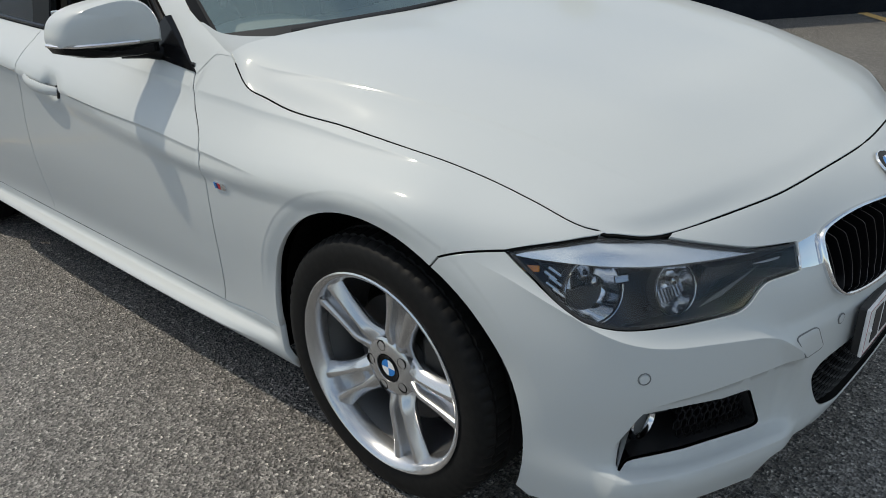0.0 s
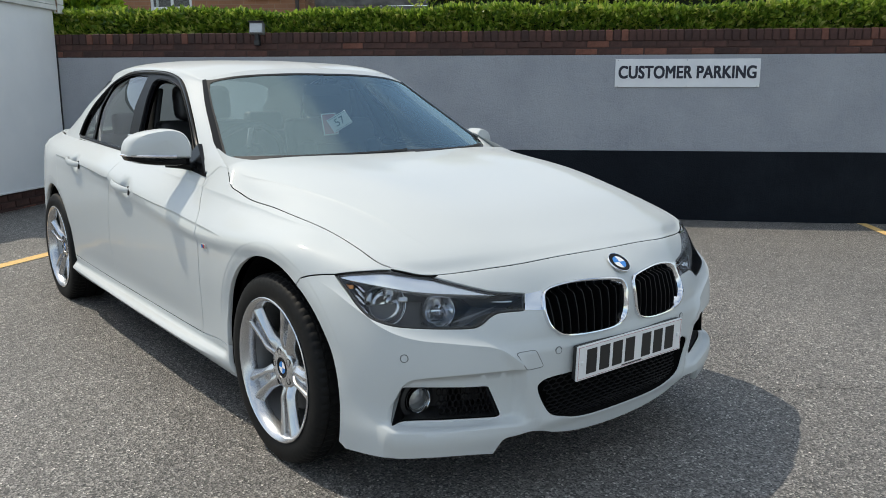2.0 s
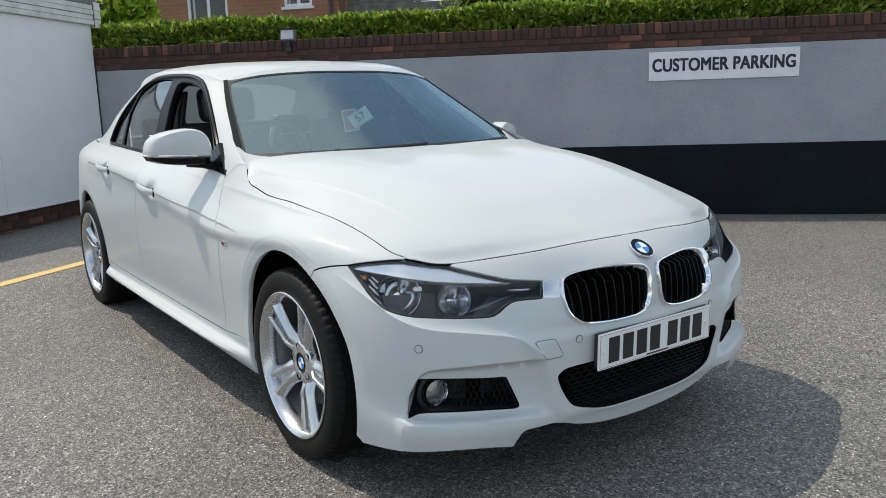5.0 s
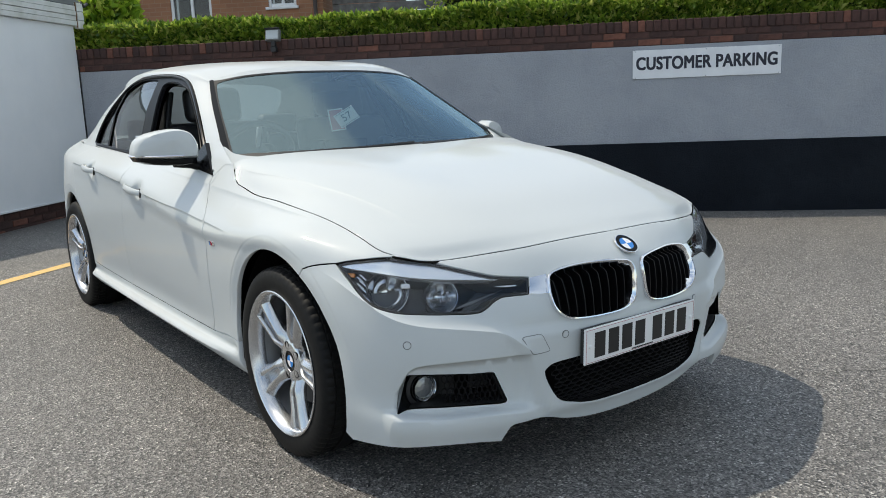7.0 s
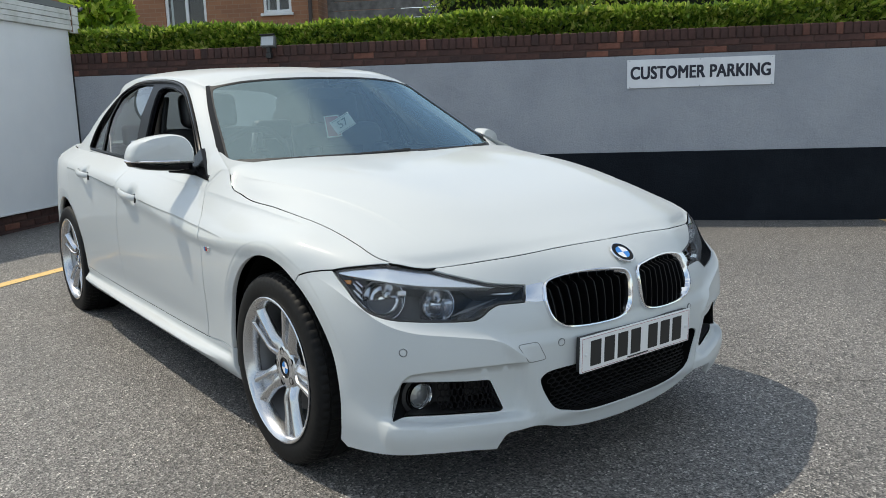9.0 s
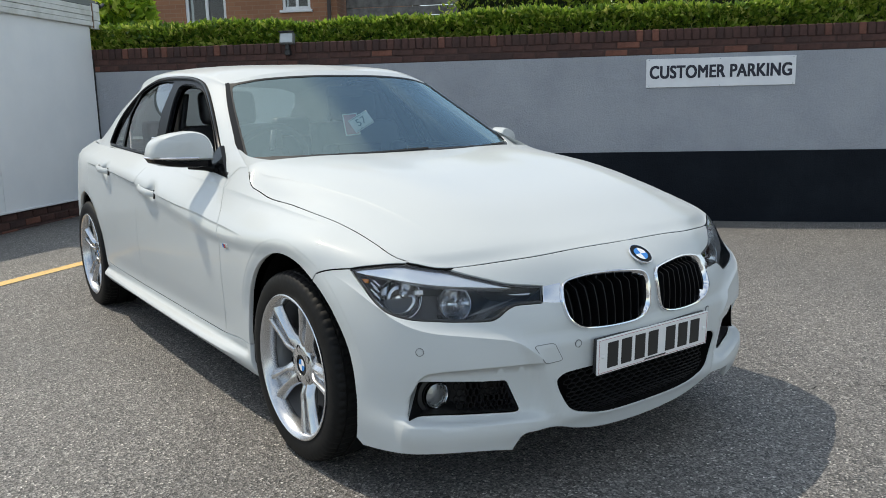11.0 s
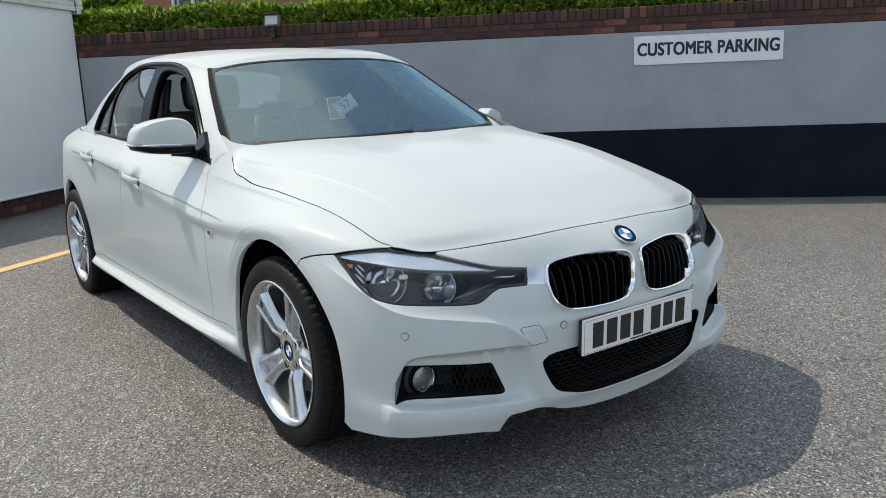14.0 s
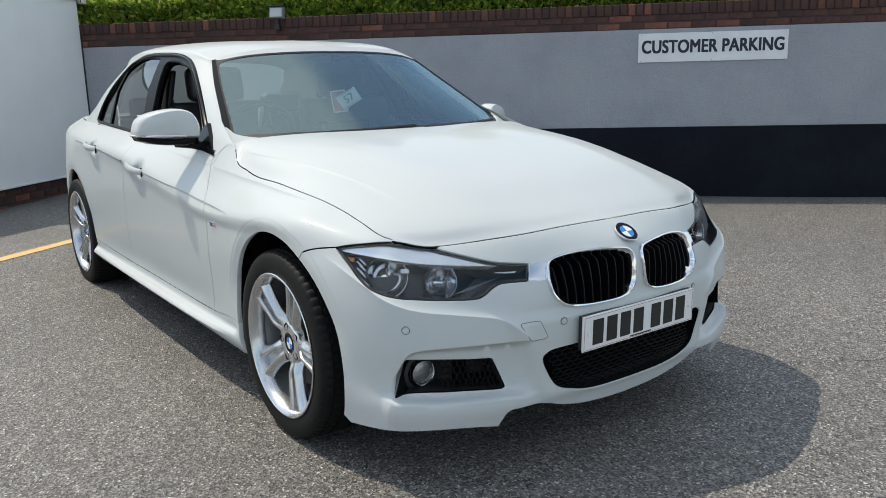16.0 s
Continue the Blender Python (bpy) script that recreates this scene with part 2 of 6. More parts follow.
# the lower body: from the middle of the nose round the corner and along the flank to the tail; x is half width
NET_SILL = [(0, -.745, .17), (.32, -.735, .17), (.53, -.70, .165), (.745, -.585, .165), (.822, -.38, .165), (.835, -.12, .165), (.835, .12, .17), (.835, .37, .185), (.83, .64, .185),
            (.825, .95, .185), (.815, 1.7, .185), (.825, 2.4, .19), (.83, 2.81, .2), (.81, 3.15, .22), (.71, 3.42, .25), (.55, 3.60, .27), (0, 3.70, .28)]
NET_LIP = [(0, -.772, .25), (.307, -.752, .243), (.529, -.702, .243), (.76, -.573, .246), (.838, -.375, .25), (.852, -.12, .24), (.852, .12, .24), (.864, .37, .24), (.876, .64, .243),
           (.882, .95, .245), (.882, 1.7, .25), (.878, 2.4, .26), (.86, 2.81, .26), (.83, 3.15, .28), (.73, 3.43, .31), (.56, 3.62, .33), (0, 3.73, .34)]
NET_TUCK = [(0, -.776, .335), (.297, -.752, .323), (.523, -.698, .322), (.754, -.567, .327), (.848, -.365, .335), (.868, -.12, .325), (.868, .12, .325), (.862, .37, .315), (.853, .64, .312),
            (.846, .95, .308), (.845, 1.7, .312), (.862, 2.4, .32), (.872, 2.81, .335), (.845, 3.15, .36), (.74, 3.44, .4), (.57, 3.63, .42), (0, 3.75, .43)]
NET_LOW = [(0, -.786, .45), (.293, -.76, .438), (.532, -.702, .436), (.758, -.577, .446), (.856, -.36, .45), (.884, -.12, .45), (.884, .12, .445), (.868, .37, .44), (.866, .64, .435),
           (.864, .95, .43), (.862, 1.7, .435), (.874, 2.4, .45), (.882, 2.81, .465), (.846, 3.15, .49), (.75, 3.45, .53), (.58, 3.64, .55), (0, 3.76, .56)]
NET_MID = [(0, -.792, .56), (.301, -.758, .549), (.548, -.671, .548), (.765, -.544, .561), (.864, -.331, .569), (.889, -.12, .575), (.889, .12, .575), (.878, .37, .56), (.878, .64, .555),
           (.878, .95, .56), (.879, 1.7, .565), (.882, 2.4, .58), (.882, 2.81, .6), (.842, 3.15, .63), (.75, 3.45, .67), (.58, 3.64, .69), (0, 3.76, .7)]
NET_HIGH = [(0, -.768, .66), (.303, -.717, .641), (.575, -.622, .63), (.775, -.473, .65), (.866, -.262, .672), (.889, -.11, .69), (.888, .12, .68), (.881, .37, .665), (.882, .64, .672),
            (.884, .95, .695), (.885, 1.7, .77), (.881, 2.4, .8), (.872, 2.81, .81), (.825, 3.15, .82), (.745, 3.44, .83), (.57, 3.62, .84), (0, 3.74, .85)]
NET_CREASE = [(0, -.688, .731), (.317, -.654, .72), (.601, -.545, .703), (.748, -.453, .715), (.825, -.262, .753), (.862, -.11, .775), (.872, .12, .768), (.878, .37, .752), (.884, .64, .76),
              (.886, .95, .79), (.886, 1.7, .872), (.874, 2.4, .905), (.85, 2.81, .915), (.8, 3.15, .922), (.73, 3.42, .93), (.56, 3.6, .935), (0, 3.72, .94)]
NET_TOP = [(0, -.615, .766), (.31, -.595, .753), (.56, -.495, .735), (.70, -.43, .753), (.70, -.265, .808), (.71, -.08, .848), (.716, .12, .879), (.724, .37, .916), (.735, .60, .972),
           (.772, .95, .938), (.775, 1.7, .955), (.764, 2.4, .975), (.745, 2.81, .985), (.70, 3.15, .99), (.64, 3.40, .995), (.52, 3.57, 1.0), (0, 3.68, 1.005)]


def ramp(x, a, b):
    t = np.clip((x - a) / (b - a), 0, 1)
    return t * t * (3 - 2 * t)


@functools.lru_cache(None)
def line_keys(us, vs):
    k = np.array(list(zip(us, vs)), float)
    return k, np.gradient(k[:, 1], k[:, 0])


def smooth_line(u, us, vs):
    """A smooth curve through a few points."""
    u = np.asarray(u, float)
    k, m = line_keys(tuple(us), tuple(vs))
    i = np.clip(np.searchsorted(k[:, 0], u) - 1, 0, len(k) - 2)
    h = k[i + 1, 0] - k[i, 0]
    t = np.clip((u - k[i, 0]) / h, 0, 1)
    return (2 * t ** 3 - 3 * t ** 2 + 1) * k[i, 1] + (t ** 3 - 2 * t ** 2 + t) * h * m[i] + (3 * t ** 2 - 2 * t ** 3) * k[i + 1, 1] + (t ** 3 - t ** 2) * h * m[i + 1]


def ledge_v(u):
    return smooth_line(u, (1.4, 1.652, 1.73, 1.846, 2.063, 2.364, 2.653, 2.82, 2.992, 3.12, 3.22, 3.4, 3.8, 4.3), (2.9, 3.36, 3.508, 3.615, 3.699, 3.784, 3.853, 3.93, 4.076, 4.26, 4.50, 4.85, 5.2, 5.5))


def brow_v(u):
    return smooth_line(u, (1.4, 1.80, 2.14, 2.447, 2.753, 2.875, 2.964, 3.02, 3.3), (3.0, 3.016, 3.009, 2.978, 2.917, 2.847, 2.68, 2.46, 1.6))


def shelf_v(u):
    return smooth_line(u, (1.0, 1.224, 1.846, 2.186, 2.475, 2.759, 3.048, 3.4), (.95, 1.08, 1.30, 1.32, 1.335, 1.38, 1.412, 1.42))


def corner_u(v):
    return 3.07 + (1.593 - np.asarray(v, float)) * 0.14


def crease_v(u):
    return smooth_line(u, (6.2, 6.77, 7.48, 7.94, 8.78, 9.5, 9.98, 10.52, 12, 13, 15), (5.6, 5.83, 5.975, 6.0, 5.99, 5.80, 5.68, 5.72, 5.78, 5.8, 5.8))


def shoulder_v(u):
    return smooth_line(u, (4.0, 4.56, 5.2, 5.96, 6.66, 7.24, 7.6, 7.98, 8.23, 8.54, 9.6), (6.5, 6.57, 6.59, 6.605, 6.63, 6.61, 6.585, 6.57, 6.59, 6.66, 6.8))


class Shell(Patch):
    """The lower body with the pressed lines of its bumper."""

    def at(self, u, v):
        q = Patch.at(self, u, v)
        u, v = np.asarray(u, float), np.asarray(v, float)
        e = 1e-3
        n = np.cross(Patch.at(self, u + e, v) - Patch.at(self, u - e, v), Patch.at(self, u, v + e) - Patch.at(self, u, v - e))
        n = n / (np.linalg.norm(n, axis=-1, keepdims=True) + 1e-12)
        w = v - ledge_v(u)
        d = 0.015 * np.where(w > 0, np.exp(-w / 0.17), np.exp(w / 0.75)) * ramp(u, 1.40, 1.75) * ramp(u, 3.9, 2.9)
        fold = np.interp(v, (1.0, 2.3, 2.98, 3.45), (1.20, 1.42, 1.55, 1.66))
        d = d + 0.013 * ramp(u, fold + 0.15, fold - 0.06) * ramp(v, 3.75, 3.35) * ramp(v, 0.5, 1.2)
        brow = brow_v(u)
        d = d - 0.020 * ramp(v, brow + 0.012, brow - 0.10) * ramp(u, 1.42, 1.65) * ramp(u, 3.12, 2.98) * ramp(v, 1.3, 1.6)
        shelf = shelf_v(u)
        d = d + 0.020 * ramp(v, shelf + 0.27, shelf - 0.01) * ramp(v, 0.0, 1.1) * ramp(u, 1.2, 1.7) * ramp(u, 3.30, 3.0)
        edge = corner_u(v)
        d = d + 0.006 * np.exp(-np.abs(u - edge) / 0.22) * ramp(v, 1.75, 1.2)
        d = d - 0.016 * np.exp(-((v - 1.62) / 0.21) ** 2) * ramp(u, 6.95, 7.25) * ramp(u, 12.3, 11.9)
        d = d + 0.007 * np.exp(-np.abs(v - 1.04) / 0.13) * ramp(u, 7.25, 8.0) * ramp(u, 12.3, 11.6)
        w = v - crease_v(u)
        d = d - 0.0075 * np.where(w < 0, (1 - np.exp(w / 0.05)) * np.exp(w / 0.40), 0) * ramp(u, 6.7, 7.5) * ramp(u, 14, 12.5)
        w = v - shoulder_v(u)
        d = d - 0.0085 * np.where(w < 0, (1 - np.exp(w / 0.06)) * np.exp(w / 0.34), 0) * ramp(u, 4.4, 5.6) * ramp(u, 9.6, 8.4)
        for cy, cz, ra in ((-0.012, 0.335, 0.376), (2.812, 0.335, 0.372)):
            r = np.hypot(q[..., 1] - cy, q[..., 2] - cz)
            d = d - (0.0014 * ramp(r, ra + 0.051, ra + 0.041) + 0.008 * ramp(r, ra + 0.044, ra - 0.01)) * ramp(q[..., 0], 0.72, 0.82) * ramp(q[..., 2], 0.33, 0.5)
        for cu, cv in ((9.58, 5.70), (10.70, 5.64)):
            d = d - 0.020 * np.exp(-(((u - cu) / 0.060) ** 2 + ((v - cv) / np.where(v > cv, 0.45, 0.32)) ** 2) ** 2)
        return q + n * d[..., None]


shell = Shell([NET_SILL, NET_LIP, NET_TUCK, NET_LOW, NET_MID, NET_HIGH, NET_CREASE, NET_TOP], True)

def fold_u(v):
    return smooth_line(v, (0.0, 1.2, 2.48, 2.94, 3.35, 3.9, 4.4, 5.0), (2.45, 2.70, 2.91, 3.01, 3.05, 3.11, 3.38, 3.75))


# bonnet: across from the middle to the wing, rows from the nose to the screen
class Bonnet(Patch):
    """The bonnet, with its front and side edges drawn on to the lower body."""
    gaps = None

    def pressed(self, u, v):
        """The smooth net with its rounded rear corner and the two pressed lines that run back from the nose."""
        q = Patch.at(self, u, v)
        bend = np.exp(-((v - 4.52) / 0.30) ** 2) * ramp(u, 3.2, 4.0)
        w = u - fold_u(v)
        down = 0.0045 * np.where(w > 0, (1 - np.exp(-w / 0.05)) * np.exp(-w / 0.45), 0) * ramp(v, 0.8, 2.0) * ramp(v, 4.75, 4.2)
        return q + np.stack([0.016 * bend, -0.002 * bend, -0.018 * bend - down], -1)

    def at(self, u, v):
        u, v = np.asarray(u, float), np.asarray(v, float)
        q = self.pressed(u, v)
        if self.gaps is None:
            return q
        dx = np.interp(v, np.linspace(0, 5, 61), self.gaps[0]) * ramp(u, 3.0, 4.0)
        dy = np.interp(u, np.linspace(0, 3, 41), self.gaps[1]) * ramp(v, 0.6, 0.0) * ramp(u, 3.9, 3.0)
        return q + np.stack([dx, dy, np.zeros_like(dx)], -1)

    def settle(self, body):
        sides, fronts = [], []
        for v in np.linspace(0, 5, 61):
            q = self.pressed(4.0, v)
            sides.append(body.at(*body.find(1, q[1], q[2]))[0] - q[0])
        for u in np.linspace(0, 3, 41):
            q = self.pressed(u, 0.0)
            fronts.append(body.at(*body.find(0, q[0], q[2]))[1] - q[1])
        self.gaps = (np.clip(sides, -0.015, 0.015), np.clip(fronts, -0.015, 0.015))


hood_net = Bonnet([
    [(0, -.680, .738), (.20, -.671, .735), (.40, -.630, .722), (.606, -.553, .709), (.71, -.476, .728)],
    [(0, -.56, .793), (.20, -.555, .790), (.41, -.515, .788), (.62, -.43, .775), (.738, -.335, .775)],
    [(0, -.36, .866), (.21, -.355, .864), (.43, -.31, .866), (.635, -.21, .847), (.752, -.13, .822)],
    [(0, -.05, .926), (.22, -.045, .925), (.45, -.01, .931), (.660, .07, .904), (.761, .12, .848)],
    [(0, .25, .966), (.23, .26, .966), (.47, .29, .970), (.685, .335, .934), (.771, .375, .872)],
    [(0, .48, .985), (.23, .49, .986), (.48, .53, .986), (.665, .57, .977), (.735, .583, .966)]], True)
hood_net.settle(shell)

# cabin: stations from the screen pillar to the rear screen, rows from the waist up over the rail to the middle of the roof
CABIN_SIDE = [
    [(.772, .62, .925), (.775, 1.1, .945), (.776, 1.7, .958), (.765, 2.3, .975), (.735, 2.8, .985), (.68, 3.15, .99)],
    [(.645, .935, 1.12), (.695, 1.2, 1.14), (.702, 1.7, 1.155), (.695, 2.2, 1.165), (.665, 2.65, 1.165), (.60, 2.98, 1.13)],
    [(.565, 1.17, 1.265), (.60, 1.38, 1.30), (.607, 1.7, 1.318), (.61, 2.1, 1.325), (.590, 2.46, 1.299), (.535, 2.76, 1.235)]]
CABIN_ROOF = [
    [(.538, 1.215, 1.298), (.548, 1.39, 1.343), (.558, 1.7, 1.368), (.565, 2.1, 1.376), (.547, 2.44, 1.350), (.50, 2.69, 1.295)],
    [(.36, 1.175, 1.335), (.37, 1.37, 1.376), (.37, 1.7, 1.398), (.37, 2.1, 1.402), (.355, 2.41, 1.380), (.335, 2.63, 1.335)],
    [(0, 1.14, 1.352), (0, 1.35, 1.388), (0, 1.7, 1.408), (0, 2.1, 1.411), (0, 2.42, 1.393), (0, 2.62, 1.35)]]
cabin = Patch(CABIN_SIDE + CABIN_ROOF)

screen_net = Patch([
    [(0, .43, .945), (.25, .445, .945), (.5, .52, .945), (.715, .655, .945)],
    [(0, .69, 1.095), (.235, .70, 1.093), (.46, .765, 1.085), (.655, .865, 1.075)],
    [(0, .92, 1.228), (.22, .93, 1.225), (.42, .985, 1.212), (.60, 1.055, 1.19)],
    [(0, 1.13, 1.348), (.20, 1.14, 1.345), (.40, 1.175, 1.328), (.545, 1.215, 1.292)]], True)
# ---- end of surfaces ----


def seg(keys, n=10, smooth=True):
    """Points along a smooth (or straight) line through the keys, without its last point."""
    k = np.array(keys, float)
    if smooth and len(k) > 2:
        k = np.concatenate([[2 * k[0] - k[1]], k, [2 * k[-1] - k[-2]]])
        out = [cr(k[i], k[i + 1], k[i + 2], k[i + 3], t) for i in range(len(k) - 3) for t in np.arange(n) / n]
    else:
        out = [k[i] + (k[i + 1] - k[i]) * t for i in range(len(k) - 1) for t in np.arange(n) / n]
    return [tuple(map(float, q)) for q in out]


def ring(keys, n=8):
    """A smooth closed loop through the keys."""
    k = np.array(keys, float)
    m = len(k)
    return [tuple(map(float, cr(k[i - 1], k[i], k[(i + 1) % m], k[(i + 2) % m], t))) for i in range(m) for t in np.arange(n) / n]


def rounded(keys, radius, n=5):
    """A closed polygon with its corners rounded, in the units of its keys."""
    k = [np.array(q, float) for q in keys]
    out = []
    for i, p in enumerate(k):
        a, b = k[i - 1], k[(i + 1) % len(k)]
        r = radius[i] if isinstance(radius, (list, tuple)) else radius
        ra, rb = min(r, np.linalg.norm(a - p) * 0.48), min(r, np.linalg.norm(b - p) * 0.48)
        p0, p1 = p + (a - p) / np.linalg.norm(a - p) * ra, p + (b - p) / np.linalg.norm(b - p) * rb
        for t in np.linspace(0, 1, n):
            out.append(tuple(map(float, (1 - t) ** 2 * p0 + 2 * t * (1 - t) * p + t * t * p1)))
    return out


def inside(poly, x, y):
    p = np.array(poly)
    q = np.roll(p, -1, 0)
    hit = np.zeros(len(x), bool)
    for (ax, ay), (bx, by) in zip(p, q):
        if ay != by:
            hit ^= ((ay > y) != (by > y)) & (x < (bx - ax) * (y - ay) / (by - ay) + ax)
    return hit




UNIT = (0.30, 0.11)      # rough metres of one step of u and v


def shrink(patch, loop, gap, hole=False):
    """Moves a loop inwards (a hole outwards) over the surface, to leave a shut line."""
    p = np.array(loop)
    area = np.sum(p[:, 0] * np.roll(p[:, 1], -1) - np.roll(p[:, 0], -1) * p[:, 1])
    u, v = p[:, 0], p[:, 1]
    q, n = patch.at(u, v), patch.normal(u, v)
    d = np.roll(q, -1, 0) - np.roll(q, 1, 0)
    d /= np.linalg.norm(d, axis=1, keepdims=True) + 1e-9
    inward = np.cross(n, d) * (1 if area > 0 else -1) * (-1 if hole else 1)
    e = 1e-3
    ju, jv = (patch.at(u + e, v) - q) / e, (patch.at(u, v + e) - q) / e
    out = []
    for i in range(len(p)):
        w = np.linalg.lstsq(np.stack([ju[i], jv[i]], 1), inward[i] * gap, rcond=1e-4)[0]
        out.append((p[i, 0] + w[0], p[i, 1] + w[1]))
    return out, inward


def panel(name, patch, outline, material, parent, label="", holes=(), side=1, both=False, gap=0.0028, thick=0.018, lift=0.0, step=0.03, unit=UNIT, lines=()):
    """A skin cut out of a surface along an outline, with rounded, turned-in edges. side: 1 as it is, -1 mirrored; both: two halves in one."""
    loops = []
    for k, loop in enumerate([outline, *holes]):
        moved, inward = shrink(patch, loop, gap, k > 0) if gap else (list(loop), shrink(patch, loop, 0.001, k > 0)[1])
        if both:
            moved = [(0.0, b[1]) if abs(a[0]) < 1e-6 else b for a, b in zip(loop, moved)]
        loops.append((moved, inward))
    p0 = np.array(loops[0][0])
    gu = np.arange(p0[:, 0].min(), p0[:, 0].max(), step / unit[0])
    gv = np.arange(p0[:, 1].min(), p0[:, 1].max(), step / unit[1])
    xs, ys = (a.ravel() for a in np.meshgrid(gu, gv))
    ok = inside(loops[0][0], xs, ys)
    for h, _ in loops[1:]:
        ok &= ~inside(h, xs, ys)
    allb = np.concatenate([np.array(l) for l, _ in loops])
    for x, y in allb:
        ok &= ((xs - x) * unit[0]) ** 2 + ((ys - y) * unit[1]) ** 2 > (step * 0.45) ** 2
    extra = []
    for ln in lines:
        p = np.array(ln)
        good = inside(loops[0][0], p[:, 0], p[:, 1])
        for h, _ in loops[1:]:
            good &= ~inside(h, p[:, 0], p[:, 1])
        for x, y in allb:
            good &= ((p[:, 0] - x) * unit[0]) ** 2 + ((p[:, 1] - y) * unit[1]) ** 2 > (step * 0.3) ** 2
        extra.append(([tuple(q) for q in p], good))
        for (x, y), g in zip(p, good):
            if g:
                ok &= ((xs - x) * unit[0]) ** 2 + ((ys - y) * unit[1]) ** 2 > (step * 0.42) ** 2
    verts = [Vector((x * unit[0], y * unit[1])) for x, y in allb] + [Vector((x * unit[0], y * unit[1])) for x, y in zip(xs[ok], ys[ok])]
    edges, at = [], 0
    for l, _ in loops:
        edges += [(at + i, at + (i + 1) % len(l)) for i in range(len(l))]
        at += len(l)
    for p, good in extra:
        at = len(verts)
        ids = {}
        for i, g in enumerate(good):
            if g:
                ids[i] = len(verts)
                verts.append(Vector((p[i][0] * unit[0], p[i][1] * unit[1])))
        edges += [(ids[i], ids[i + 1]) for i in ids if i + 1 in ids]
    vo, _, fo, *_ = delaunay_2d_cdt(verts, edges, [], 0, 1e-7, False)
    uv = np.array([(a.x / unit[0], a.y / unit[1]) for a in vo])
    tri = np.array([q for q in fo if len(q) == 3])
    c = uv[tri].mean(1)
    keep = inside(loops[0][0], c[:, 0], c[:, 1])
    for h, _ in loops[1:]:
        keep &= ~inside(h, c[:, 0], c[:, 1])
    tri = tri[keep]
    nor = patch.normal(uv[:, 0], uv[:, 1])
    pos = patch.at(uv[:, 0], uv[:, 1]) + nor * lift
    a = uv[tri]
    cw = np.cross(a[:, 1] - a[:, 0], a[:, 2] - a[:, 0]) < 0
    tri[cw] = tri[cw][:, ::-1]
    V, N, F = [*pos], [*nor], [*map(tuple, tri)]
    for l, inward in loops:
        m = len(l)
        lu, lv = np.array(l).T
        q, n = patch.at(lu, lv), patch.normal(lu, lv)
        q = q + n * lift
        b = len(V)
        V += [*q, *(q - inward * 0.0005 - n * 0.0012), *(q - inward * 0.0005 - n * thick)]
        out = -inward
        N += [*n, *((n + out) / np.linalg.norm(n + out, axis=1, keepdims=True)), *out]
        area = np.sum(lu * np.roll(lv, -1) - np.roll(lu, -1) * lv)
        turn = (area > 0) == (l is loops[0][0])
        for i in range(m):
            j = (i + 1) % m
            if both and abs(l[i][0]) < 1e-6 and abs(l[j][0]) < 1e-6:
                continue
            for r in (0, 1):
                f4 = (b + r * m + i, b + r * m + j, b + (r + 1) * m + j, b + (r + 1) * m + i)
                ccw = area > 0
                F.append(f4[::-1] if ccw else f4)
    V, N = np.array(V), np.array(N)
    if both:
        k = len(V)
        F = F + [tuple(k + i for i in f[::-1]) for f in F]
        V, N = np.concatenate([V, V * (-1, 1, 1)]), np.concatenate([N, N * (-1, 1, 1)])
    elif side < 0:
        V, N, F = V * (-1, 1, 1), N * (-1, 1, 1), [f[::-1] for f in F]
    return mesh_object(name, V, F, material, parent, label, True, N)


def S(y, z):
    return shell.find(1, y, z)


def Fr(x, z):
    return shell.find(0, x, z)


def arch(cy, cz, r, a0, a1, n=24):
    return [S(cy + r * math.cos(radians(a)), cz + r * math.sin(radians(a))) for a in np.linspace(a0, a1, n)]


# ---- the car ----
car = tagged(empty("car"), "white four-door saloon parked on asphalt with the driver's window open", "car")

ARCH_F, ARCH_R = (-0.012, 0.335, 0.376), (2.812, 0.335, 0.372)
LAMP_TOP = [(2.0, 6.01), (1.863, 5.787), (1.657, 5.472), (1.524, 5.311), (1.24, 5.119)]
LAMP_LOW = [(1.325, 4.605), (1.557, 4.643), (1.646, 4.62), (1.741, 4.505), (1.863, 4.306), (1.997, 4.20), (2.275, 4.198), (2.581, 4.206), (2.892, 4.229), (3.087, 4.336), (3.176, 4.498), (3.304, 5.027), (3.487, 5.419), (3.567, 5.569)]
LAMP_OVER = [(3.567, 5.569), (3.415, 5.772), (3.237, 5.987), (2.992, 6.26), (2.788, 6.40)]
LAMP_BONNET = [(2.788, 6.40), (2.45, 6.31), (2.2, 6.20), (2.0, 6.01)]
SEAM = [(3.567, 5.569), (3.95, 5.27), S(-.221, .679)]
arch_bumper = arch(*ARCH_F, 121, 207)
LIP = [(3.98, .03), (3.571, .15), (3.27, .245), (3.204, .265), (2.809, .315), (2.497, .315), (2.18, .26), (1.891, .154)]
LIP_MID = [(1.802, .76), (1.713, .86), (1.45, .83), (1.15, .70), (.92, .42), (.6, .13), (.3, .0), (0, -.04)]
OPEN_LOW = [(0, .72), (.25, .74), (.489, .80), (.70, .96), (.86, 1.15), (.996, 1.31), (1.101, 1.543), (1.212, 1.988), (1.305, 2.42), (1.262, 2.56), (1.162, 2.625), (.9, 2.64), (.45, 2.62), (0, 2.60)]
@functools.lru_cache(None)
def hood_front():
    return [Fr(*hood_net.at(u, 0.0)[[0, 2]]) for u in np.linspace(0.15, 3.0, 26)]


